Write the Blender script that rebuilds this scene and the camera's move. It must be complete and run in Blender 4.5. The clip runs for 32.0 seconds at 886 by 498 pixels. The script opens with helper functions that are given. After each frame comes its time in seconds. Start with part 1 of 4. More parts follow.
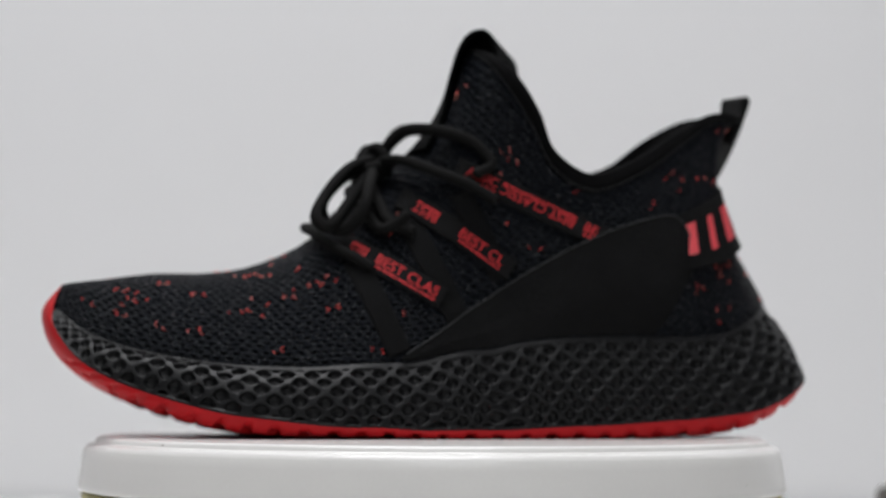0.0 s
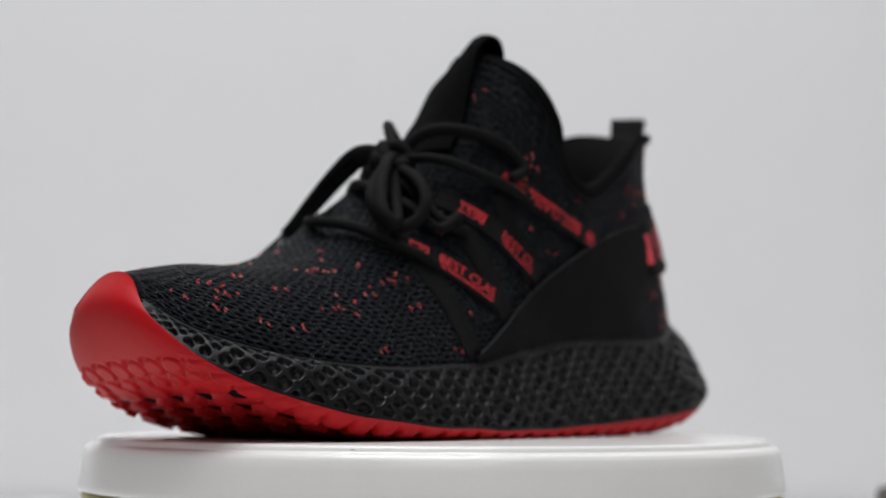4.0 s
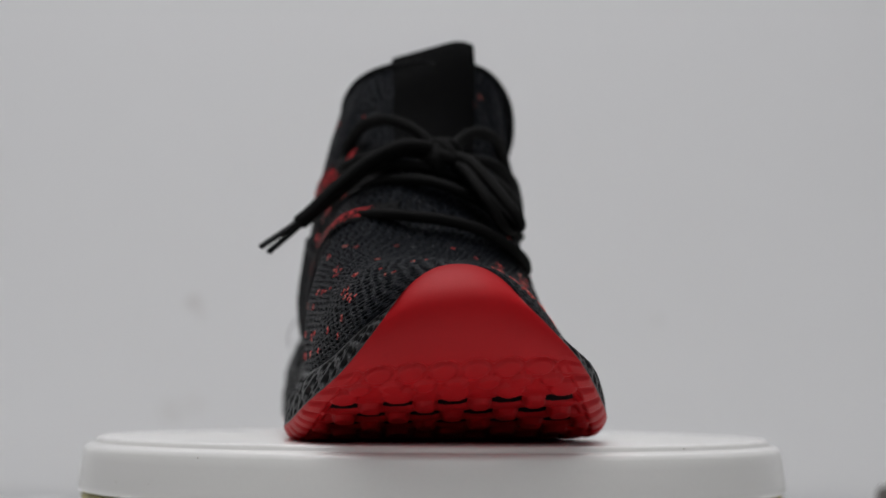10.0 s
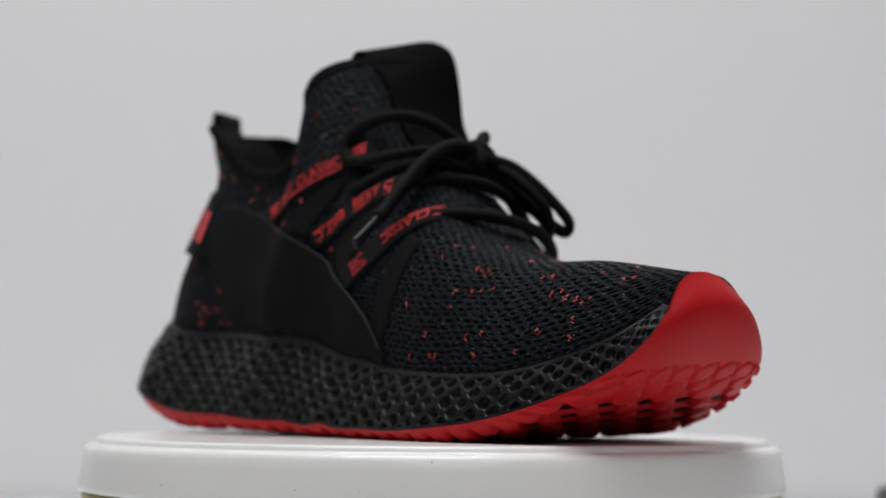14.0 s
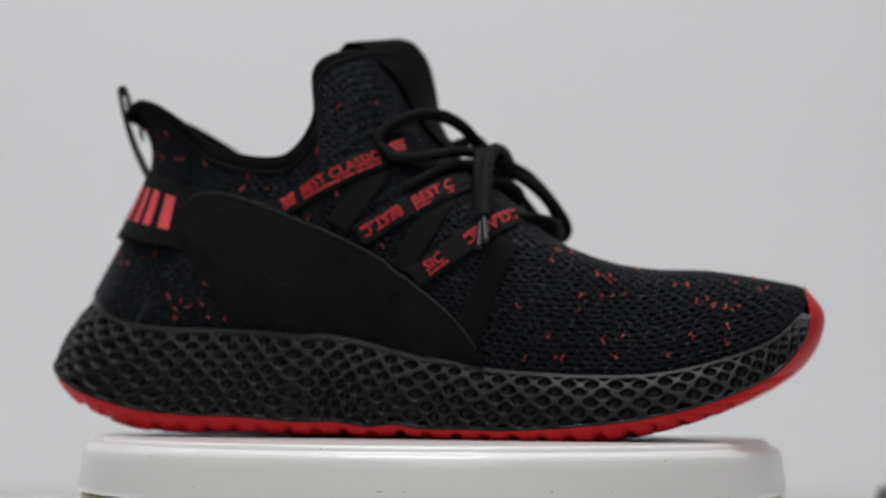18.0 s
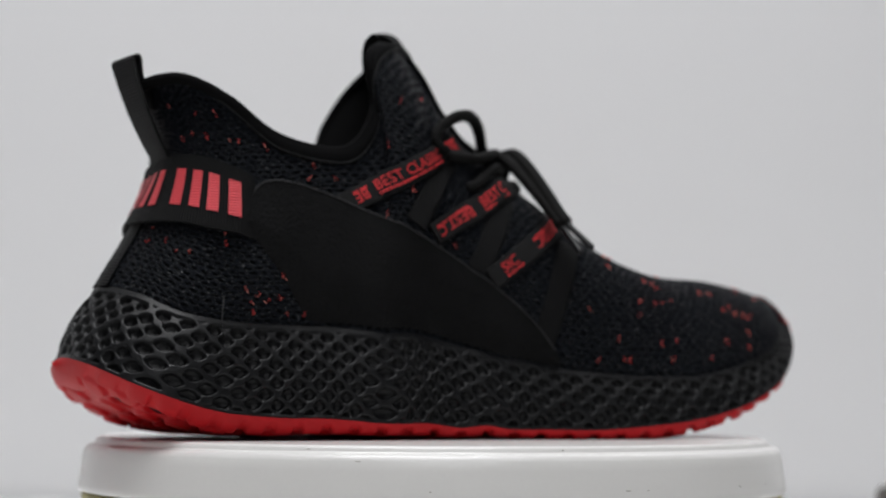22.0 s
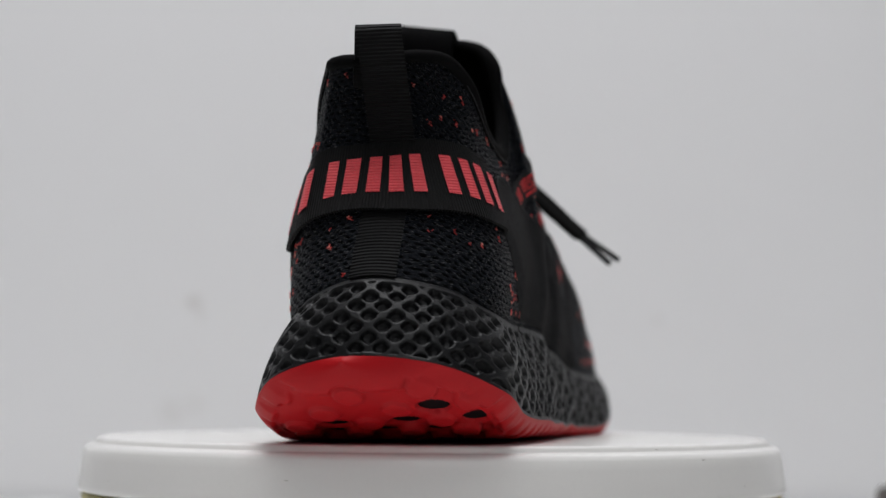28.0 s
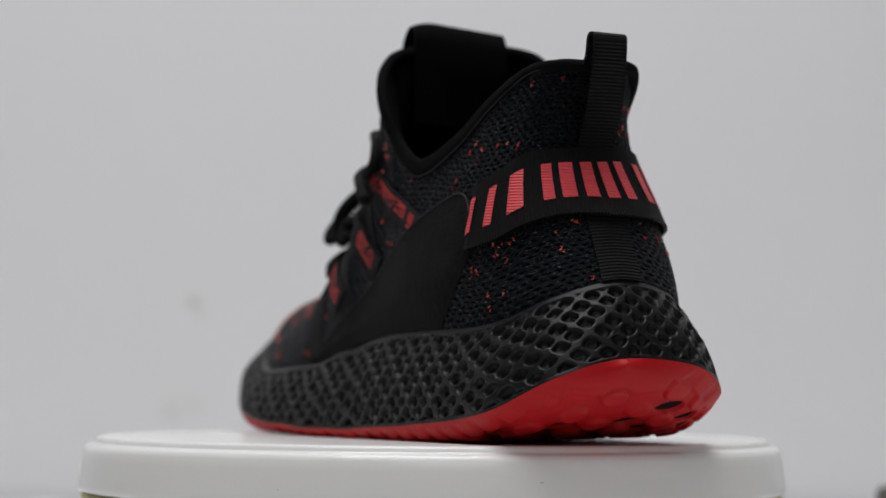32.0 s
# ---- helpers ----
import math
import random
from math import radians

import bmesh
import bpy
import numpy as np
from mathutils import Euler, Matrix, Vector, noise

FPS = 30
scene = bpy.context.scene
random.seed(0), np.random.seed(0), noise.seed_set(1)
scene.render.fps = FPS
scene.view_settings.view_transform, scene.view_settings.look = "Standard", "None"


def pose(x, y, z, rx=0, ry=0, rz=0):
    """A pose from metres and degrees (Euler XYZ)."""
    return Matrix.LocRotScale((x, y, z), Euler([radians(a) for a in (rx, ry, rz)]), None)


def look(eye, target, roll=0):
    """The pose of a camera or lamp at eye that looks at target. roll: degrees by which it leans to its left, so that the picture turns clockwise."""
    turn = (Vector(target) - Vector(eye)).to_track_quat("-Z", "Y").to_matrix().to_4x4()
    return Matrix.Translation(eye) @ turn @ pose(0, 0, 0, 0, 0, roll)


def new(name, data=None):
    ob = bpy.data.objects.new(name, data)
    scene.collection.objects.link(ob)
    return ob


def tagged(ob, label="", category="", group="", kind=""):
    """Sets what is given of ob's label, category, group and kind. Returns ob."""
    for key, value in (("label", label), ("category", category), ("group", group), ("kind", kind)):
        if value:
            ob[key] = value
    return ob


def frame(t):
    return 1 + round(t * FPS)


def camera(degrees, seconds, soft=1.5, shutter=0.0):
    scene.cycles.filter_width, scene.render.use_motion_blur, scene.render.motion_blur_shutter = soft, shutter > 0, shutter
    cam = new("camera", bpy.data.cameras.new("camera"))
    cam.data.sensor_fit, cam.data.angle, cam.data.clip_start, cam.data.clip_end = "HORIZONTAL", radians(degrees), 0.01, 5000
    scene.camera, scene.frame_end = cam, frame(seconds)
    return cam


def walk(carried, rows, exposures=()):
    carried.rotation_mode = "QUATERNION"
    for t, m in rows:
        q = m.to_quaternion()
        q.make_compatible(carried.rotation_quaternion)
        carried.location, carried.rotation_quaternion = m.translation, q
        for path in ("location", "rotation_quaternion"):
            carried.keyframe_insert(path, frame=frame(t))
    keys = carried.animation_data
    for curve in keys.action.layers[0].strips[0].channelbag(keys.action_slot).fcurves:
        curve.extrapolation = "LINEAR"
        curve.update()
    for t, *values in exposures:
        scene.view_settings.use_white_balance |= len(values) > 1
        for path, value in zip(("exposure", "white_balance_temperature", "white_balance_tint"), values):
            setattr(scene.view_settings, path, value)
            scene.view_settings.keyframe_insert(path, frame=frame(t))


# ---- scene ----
# The world stands on the table top (z = 0). The shoe's own space: x to its toe, y to its left, z up from the platter.
MM = 0.001
PLATTER_Z = 0.052
SPIN = [(0.0, 0.0), (1.0, 8.38), (2.0, 16.9), (3.0, 25.55), (3.5, 29.85), (5.5, 47.4), (6.0, 51.83), (7.0, 60.66),
        (8.0, 69.46), (9.0, 78.36), (10.0, 87.27), (11.0, 96.19), (12.0, 105.14), (13.0, 114.09), (14.0, 123.0),
        (15.0, 131.92), (15.5, 136.36), (17.5, 154.2), (18.0, 158.68), (19.0, 167.56), (20.0, 176.42), (21.0, 185.36),
        (22.0, 194.32), (23.0, 203.36), (24.0, 212.36), (24.5, 216.82), (26.5, 234.77), (27.0, 239.24), (28.0, 248.18),
        (29.0, 257.15), (30.0, 266.1), (31.0, 275.07), (32.0, 283.95)]

# ---- camera: on a tripod, still ----
cam = camera(25.914, 32.0, 1.5)
EYE = pose(0.0, -0.75, PLATTER_Z + 0.0179, 94.194, -0.35, -0.299)
walk(cam, [(0.0, EYE), (32.0, EYE)], [(0.0, 0.06), (6.0, 0.08), (7.0, -0.08), (8.0, -0.18), (9.0, -0.13), (10.0, -0.33), (12.0, -0.33),
                                        (13.0, -0.11), (14.0, -0.04), (15.0, 0.05), (18.0, -0.03), (20.0, 0.0), (24.0, 0.0), (27.0, -0.05), (28.0, -0.11), (30.0, -0.24), (32.0, -0.18)])
cam.data.dof.use_dof = True
cam.data.dof.focus_distance = 0.625
cam.data.dof.aperture_fstop = 7.5

# ---- light: a bright white room under a soft ceiling light, with an added fill from the front ----
world = bpy.data.worlds.new("room_air")
scene.world = world
world.use_nodes = True
world.node_tree.nodes["Background"].inputs["Color"].default_value = (0.9, 0.95, 1.0, 1)
world.node_tree.nodes["Background"].inputs["Strength"].default_value = 0.2


def area_lamp(name, m, size, watts, colour, size_y=0):
    data = bpy.data.lights.new(name, "AREA")
    data.shape, data.size, data.size_y = "RECTANGLE", size, size_y or size
    data.energy, data.color = watts, colour
    ob = new(name, data)
    ob.matrix_world = m
    return ob


area_lamp("ceiling_lamp", look((-0.10, -0.14, 1.5), (0.0, 0.16, 0.0)), 0.9, 18.7, (0.986, 0.988, 1.006))
# added fill, high behind the camera; the room has no window there
area_lamp("front_fill_light", look((0.15, -1.5, 1.3), (0.0, 0.0, 0.1)), 1.0, 6.0, (0.97, 0.98, 1.0))


# ---- materials ----
class Nodes:
    """A small builder for node materials."""

    def __init__(self, name, colour, rough=0.6, metal=0.0, gloss=0.5):
        self.mat = bpy.data.materials.new(name)
        self.mat.use_nodes = True
        self.tree = self.mat.node_tree
        self.out = self.tree.nodes["Principled BSDF"]
        self.out.inputs["Base Color"].default_value = (*colour, 1)
        self.out.inputs["Roughness"].default_value = rough
        self.out.inputs["Metallic"].default_value = metal
        self.out.inputs["Specular IOR Level"].default_value = gloss
        self.height = None

    def add(self, kind, **values):
        node = self.tree.nodes.new(kind)
        for key, value in values.items():
            key = key.replace("_", " ")
            for socket in node.inputs:
                if socket.name.lower() == key.lower() and socket.enabled:
                    if isinstance(value, bpy.types.NodeSocket):
                        self.tree.links.new(value, socket)
                    else:
                        socket.default_value = value
                    break
        return node

    def link(self, a, b):
        self.tree.links.new(a, b)

    def math(self, op, a, b=0.0, c=0.0):
        node = self.tree.nodes.new("ShaderNodeMath")
        node.operation = op
        for i, value in enumerate((a, b, c)):
            if isinstance(value, bpy.types.NodeSocket):
                self.link(value, node.inputs[i])
            else:
                node.inputs[i].default_value = value
        return node.outputs[0]

    def coords(self, which="Object"):
        return self.tree.nodes.new("ShaderNodeTexCoord").outputs[which]

    def noise(self, scale, detail=4.0, where=None, rough=0.6):
        node = self.add("ShaderNodeTexNoise", Vector=where or self.coords(), Scale=scale, Detail=detail, Roughness=rough)
        return node.outputs["Fac"]

    def ramp(self, fac, *stops):
        node = self.add("ShaderNodeValToRGB", Fac=fac)
        els = node.color_ramp.elements
        while len(els) < len(stops):
            els.new(0.5)
        for el, (at, colour) in zip(els, stops):
            el.position, el.color = at, (*colour, 1)
        return node.outputs["Color"]

    def colour(self, socket):
        self.link(socket, self.out.inputs["Base Color"])
        return self

    def rough(self, fac, low, high):
        node = self.add("ShaderNodeMapRange", Value=fac)
        node.inputs["To Min"].default_value, node.inputs["To Max"].default_value = low, high
        self.link(node.outputs[0], self.out.inputs["Roughness"])
        return self

    def bump(self, height, distance, strength=1.0):
        node = self.add("ShaderNodeBump", Height=height)
        node.inputs["Distance"].default_value, node.inputs["Strength"].default_value = distance, strength
        if self.height:
            self.link(self.height.outputs["Normal"], node.inputs["Normal"])
        self.height = node
        self.link(node.outputs["Normal"], self.out.inputs["Normal"])
        return self


def tint(c, k):
    return tuple(min(1.0, v * k) for v in c)


def plain(name, c, rough, spread=0.15, grain=900.0, bump=0.0002, blotch=12.0, metal=0.0, gloss=0.5):
    """A surface with blotches, grain and a fine relief."""
    n = Nodes(name, c, rough, metal, gloss)
    big, fine = n.noise(blotch), n.noise(grain, 6.0)
    mixed = n.math("ADD", n.math("MULTIPLY", big, 0.6), n.math("MULTIPLY", fine, 0.4))
    n.colour(n.ramp(mixed, (0.3, tint(c, 1 - spread)), (0.7, tint(c, 1 + spread))))
    n.rough(fine, rough - 0.06, rough + 0.06)
    if bump:
        n.bump(fine, bump)
    return n.mat


def knit_material(name, c):
    """Engineered mesh: staggered rows of plump yarn loops; the gaps' shade and the crests' glint are put into the
    colour.
    """
    n = Nodes(name, c, 0.48, 0, 0.09)
    uv = n.coords("UV")
    split = n.add("ShaderNodeSeparateXYZ", Vector=uv)
    row = n.math("DIVIDE", split.outputs["Y"], 0.0021)
    odd = n.math("MODULO", n.math("FLOOR", row), 2.0)
    lean = n.math("MULTIPLY", n.math("FRACT", row), 0.3)
    col = n.math("ADD", lean, n.math("ADD", n.math("DIVIDE", split.outputs["X"], 0.0042), n.math("MULTIPLY", odd, 0.5)))
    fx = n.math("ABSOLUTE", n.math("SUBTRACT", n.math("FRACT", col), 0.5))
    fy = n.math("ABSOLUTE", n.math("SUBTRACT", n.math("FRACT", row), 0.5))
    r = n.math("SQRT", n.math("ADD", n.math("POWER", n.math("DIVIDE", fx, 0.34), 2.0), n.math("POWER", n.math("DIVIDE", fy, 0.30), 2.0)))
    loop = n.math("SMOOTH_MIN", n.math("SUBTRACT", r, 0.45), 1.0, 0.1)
    along = n.add("ShaderNodeVectorMath", Vector=uv)
    along.operation = "MULTIPLY"
    along.inputs[1].default_value = (0.35, 1.6, 1.0)
    yarn = n.noise(2600.0, 3.0, along.outputs[0])
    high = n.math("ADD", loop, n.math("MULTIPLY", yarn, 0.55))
    # painted shade in the gaps, painted glint on the yarn's crests
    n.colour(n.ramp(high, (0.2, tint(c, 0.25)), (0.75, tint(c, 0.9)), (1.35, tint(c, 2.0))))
    n.rough(yarn, 0.7, 0.2)
    spark = n.math("MAXIMUM", n.math("MULTIPLY", n.math("SUBTRACT", n.noise(1500.0, 2.0, along.outputs[0]), 0.60), 14.0), 0.0)
    n.link(n.math("ADD", n.math("MINIMUM", spark, 1.6), 0.05), n.out.inputs["Specular IOR Level"])
    n.bump(yarn, 0.0006, 1.0)
    return n.mat


def ribbed_material(name, c, pitch, axis="X", rough=0.7, gloss=0.1, relief=0.00025, space="UV"):
    """Woven tape with fine ribs across."""
    n = Nodes(name, c, rough, 0, gloss)
    uv = n.coords(space)
    split = n.add("ShaderNodeSeparateXYZ", Vector=uv)
    wave = n.math("SINE", n.math("MULTIPLY", split.outputs[axis], 6.2832 / pitch))
    fine = n.noise(3000.0, 3.0, uv)
    n.colour(n.ramp(fine, (0.3, tint(c, 0.8)), (0.7, tint(c, 1.3))))
    n.bump(n.math("ADD", wave, n.math("MULTIPLY", fine, 0.5)), relief, 0.8)
    return n.mat


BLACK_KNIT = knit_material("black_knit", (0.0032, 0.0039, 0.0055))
BLACK_SUEDE = plain("black_microfibre", (0.0078, 0.0078, 0.0081), 0.62, 0.3, 700, 0.0008, 60, gloss=0.05)
BLACK_TAPE = ribbed_material("black_tape", (0.0055, 0.0055, 0.0057), 0.0010, "X", 0.62, 0.1, 0.00013)
PULL_TAPE = ribbed_material("black_grosgrain", (0.0036, 0.0036, 0.0039), 0.00125, "X", 0.5, 0.1, 0.00022)
TONGUE_TAPE = ribbed_material("black_satin_tape", (0.0018, 0.0018, 0.002), 0.0010, "X", 0.7, 0.03, 0.0001)
BLACK_WEB = ribbed_material("black_webbing", (0.0072, 0.0072, 0.0076), 0.0009, "Y", 0.65)
BLACK_LINING = plain("black_lining", (0.0042, 0.0042, 0.0044), 0.9, 0.2, 1800, 0.0002, 80, gloss=0.05)
LACE_CORD = ribbed_material("black_lace_cord", (0.0068, 0.0067, 0.0066), 0.0012, "X", 0.75, 0.08, 0.00006)
AGLET = plain("black_aglet", (0.007, 0.007, 0.008), 0.45, 0.1, 800, 0, 30, gloss=0.3)
MIDSOLE = plain("dark_grey_foam", (0.0047, 0.0049, 0.0058), 0.42, 0.2, 1500, 0.00012, 30, gloss=0.27)
OUTSOLE = plain("red_rubber", (0.45, 0.006, 0.010), 0.5, 0.12, 1600, 0.00008, 25, gloss=0.19)
RED_PRINT = plain("red_print", (0.66, 0.04, 0.045), 0.55, 0.12, 2500, 0.0001, 200, gloss=0.2)
RED_WEAVE = ribbed_material("red_woven_print", (0.68, 0.07, 0.085), 0.0010, "Z", 0.45, 0.2, 0.00025, "Object")


def yarn_material():
    """Red yarn: each short loop a little lighter or duller than the next."""
    n = Nodes("red_yarn", (0.7, 0.05, 0.05), 0.5, 0, 0.4)
    pick = n.tree.nodes.new("ShaderNodeNewGeometry").outputs["Random Per Island"]
    n.colour(n.ramp(pick, (0.0, (0.34, 0.014, 0.016)), (0.5, (0.84, 0.07, 0.065)), (1.0, (1.0, 0.34, 0.27))))
    n.bump(n.noise(4000.0), 0.0001)
    return n.mat


RED_YARN = yarn_material()
VOID = plain("black_recess", (0.004, 0.004, 0.0045), 0.7, 0.2, 900, 0, 50, gloss=0.1)
WHITE_GLOSS = plain("white_gloss_plastic", (0.80, 0.79, 0.77), 0.24, 0.02, 700, 0, 20)
OLIVE = plain("olive_plastic", (0.46, 0.42, 0.16), 0.5, 0.2, 500, 0.0001, 30)
PAINT = plain("white_wall_paint", (0.80, 0.80, 0.81), 0.7, 0.02, 300, 0.0001, 3)
# for the unseen walls: grey, so less light bounces onto the shoe's front
BOUNCE_CUT = plain("bounce_cut_grey", (0.30, 0.30, 0.31), 0.7, 0.04, 300, 0.0001, 3)
def marked_paint():
    """White wall paint with a few faint smudges."""
    c = (0.80, 0.80, 0.81)
    n = Nodes("marked_wall_paint", c, 0.7)
    where = n.coords()
    total = n.math("MULTIPLY", n.noise(3.0), 0.12)
    for x, z, size, much in ((-0.152, 0.124, 0.007, 0.5), (-0.147, 0.116, 0.004, 0.3), (0.142, 0.115, 0.006, 0.15), (-0.165, 0.055, 0.012, 0.2), (-0.15, 0.06, 0.01, 0.15)):
        d = n.add("ShaderNodeVectorMath", Vector=where)
        d.operation = "DISTANCE"
        n.link(where, d.inputs[0])
        d.inputs[1].default_value = (x, 0.47, z)
        wob = n.math("ADD", d.outputs["Value"], n.math("MULTIPLY", n.math("SUBTRACT", n.noise(160.0), 0.5), 0.006))
        spot = n.math("MAXIMUM", n.math("SUBTRACT", 1.0, n.math("DIVIDE", wob, size)), 0.0)
        total = n.math("ADD", total, n.math("MULTIPLY", spot, much))
    n.colour(n.ramp(total, (0.0, tint(c, 1.01)), (1.0, (0.5, 0.47, 0.44))))
    n.bump(n.noise(300.0, 5.0), 0.0001)
    return n.mat


MARKED = marked_paint()
TABLE_WHITE = plain("white_laminate", (0.78, 0.78, 0.77), 0.4, 0.03, 500, 0.0001, 6)
# the floor is out of view; its tone is lowered to weaken bounce
FLOOR_GREY = plain("grey_floor", (0.20, 0.19, 0.175), 0.5, 0.12, 200, 0.0001, 4)
DARK = plain("dark_brown_plastic", (0.05, 0.04, 0.03), 0.5, 0.2, 500, 0, 30)


# ---- mesh helpers ----
def link_mesh(name, mesh, material, parent=None, label="", smooth=True):
    if material and not mesh.materials:
        mesh.materials.append(material)
    if smooth:
        mesh.polygons.foreach_set("use_smooth", [True] * len(mesh.polygons))
    ob = new(name, mesh)
    ob.parent = parent
    return tagged(ob, label)


def part(name, bm, material, parent, label="", smooth=True):
    mesh = bpy.data.meshes.new(name)
    bm.to_mesh(mesh)
    bm.free()
    return link_mesh(name, mesh, material, parent, label, smooth)


def sheet(P, closed_u=False, closed_w=False, uv=None, flip=False):
    """A mesh over a grid of points P[u, w]."""
    nu, nw = P.shape[:2]
    ids = np.arange(nu * nw).reshape(nu, nw)
    a = np.vstack([ids, ids[:1]]) if closed_u else ids
    a = np.hstack([a, a[:, :1]]) if closed_w else a
    q = np.stack([a[:-1, :-1], a[1:, :-1], a[1:, 1:], a[:-1, 1:]], -1).reshape(-1, 4)
    if flip:
        q = q[:, ::-1]
    mesh = bpy.data.meshes.new("sheet")
    mesh.from_pydata(P.reshape(-1, 3).tolist(), [], q.tolist())
    if uv is not None:
        layer = mesh.uv_layers.new(name="uv")
        layer.data.foreach_set("uv", uv.reshape(-1, 2)[q.reshape(-1)].astype(np.float32).ravel())
    return mesh


def slab(P, thick, normals, uv=None):
    """A sheet of cloth or tape with thickness: the grid P is its outer face."""
    nu, nw = P.shape[:2]
    inner = P - normals * thick
    ring = np.stack([inner, P], 0)
    flat = ring.reshape(-1, 3)
    ids = np.arange(2 * nu * nw).reshape(2, nu, nw)
    def quads(a, b, c, d):
        return np.stack([a, b, c, d], -1).reshape(-1, 4)
    o, i = ids[1], ids[0]
    faces = [quads(o[:-1, :-1], o[1:, :-1], o[1:, 1:], o[:-1, 1:]), quads(i[:-1, 1:], i[1:, 1:], i[1:, :-1], i[:-1, :-1])]
    for a, b in ((o[:, 0], i[:, 0]), (i[:, -1], o[:, -1]), (i[0, :], o[0, :]), (o[-1, :], i[-1, :])):
        faces.append(quads(a[1:], a[:-1], b[:-1], b[1:]))
    q = np.vstack(faces)
    mesh = bpy.data.meshes.new("slab")
    mesh.from_pydata(flat.tolist(), [], q.tolist())
    if uv is not None:
        both = np.concatenate([uv.reshape(-1, 2)] * 2)
        layer = mesh.uv_layers.new(name="uv")
        layer.data.foreach_set("uv", both[q.reshape(-1)].astype(np.float32).ravel())
    return mesh


def spline(rows, at):
    """Catmull-Rom curve through rows, read at the row numbers at."""
    p = np.array(rows, float)
    at = np.clip(np.asarray(at, float), 0, len(p) - 1)
    i = np.minimum(at.astype(int), len(p) - 2)
    f = (at - i)[:, None]
    ext = np.vstack([2 * p[0] - p[1], p, 2 * p[-1] - p[-2]])
    a, b, c, d = ext[i], ext[i + 1], ext[i + 2], ext[i + 3]
    return 0.5 * (2 * b + (c - a) * f + (2 * a - 5 * b + 4 * c - d) * f ** 2 + (3 * b - a - 3 * c + d) * f ** 3)


def even(rows, n):
    """n points at even steps along the curve through rows."""
    fine = spline(rows, np.linspace(0, len(rows) - 1, 40 * len(rows)))
    run = np.concatenate([[0], np.cumsum(np.linalg.norm(np.diff(fine, axis=0), axis=1))])
    want = np.linspace(0, run[-1], n)
    return np.stack([np.interp(want, run, fine[:, k]) for k in range(fine.shape[1])], 1)


def unit(v):
    return v / np.maximum(np.linalg.norm(v, axis=-1, keepdims=True), 1e-12)


def face_out(P):
    """Outward normals of a grid of points."""
    return unit(np.cross(np.gradient(P, axis=0), np.gradient(P, axis=1)))


def tube(points, radius, sides=10, flat=1.0, caps=True):
    """A cord along points; radius one number or one for each point; flat squashes it along its second axis."""
    p = np.array(points, float)
    n = len(p)
    r = np.broadcast_to(np.asarray(radius, float), (n,))
    t = unit(np.gradient(p, axis=0))
    side = np.zeros_like(p)
    ref = np.array([0.0, 0.0, 1.0]) if abs(t[0][2]) < 0.9 else np.array([1.0, 0, 0])
    for k in range(n):
        ref = ref - t[k] * ref.dot(t[k])
        ref /= max(np.linalg.norm(ref), 1e-9)
        side[k] = ref
    other = np.cross(t, side)
    ang = np.linspace(0, 2 * math.pi, sides, endpoint=False)
    ring = np.cos(ang)[None, :, None] * side[:, None] * flat + np.sin(ang)[None, :, None] * other[:, None]
    P = p[:, None] + ring * r[:, None, None]
    if caps:
        lead = np.concatenate([[p[0] - t[0] * r[0] * 0.5]] * sides).reshape(1, sides, 3)
        tail = np.concatenate([[p[-1] + t[-1] * r[-1] * 0.5]] * sides).reshape(1, sides, 3)
        P = np.concatenate([lead, p[:1, None] + (P[:1] - p[:1, None]) * 0.8 - t[0] * r[0] * 0.3, P, p[-1:, None] + (P[-1:] - p[-1:, None]) * 0.8 + t[-1] * r[-1] * 0.3, tail])
    run = np.concatenate([[0], np.cumsum(np.linalg.norm(np.diff(P[:, 0], axis=0), axis=1))])
    uv = np.stack(np.broadcast_arrays(run[:, None], ang[None] * r.mean()), -1)
    return sheet(P, closed_w=True, uv=uv)


def turned(rows, sides=128):
    """A turned body: rows of (radius, height) from the underside's middle round to the top's middle."""
    ang = np.linspace(0, 2 * math.pi, sides, endpoint=False)
    rz = np.array(rows, float)
    P = np.stack([np.cos(ang)[:, None] * rz[None, :, 0], np.sin(ang)[:, None] * rz[None, :, 0], np.broadcast_to(rz[:, 1], (sides, len(rz)))], -1)
    return sheet(P, closed_u=True)


def box_bm(sx, sy, sz, at=(0, 0, 0), bevel=0.0):
    bm = bmesh.new()
    bmesh.ops.create_cube(bm, size=1.0)
    bmesh.ops.scale(bm, vec=(sx, sy, sz), verts=bm.verts)
    if bevel:
        bmesh.ops.bevel(bm, geom=bm.edges[:], offset=bevel, segments=3, affect="EDGES", profile=0.5)
    bmesh.ops.translate(bm, vec=at, verts=bm.verts)
    return bm


def smooth_by_angle(ob, degrees=35):
    ob.data.set_sharp_from_angle(angle=radians(degrees))
    return ob


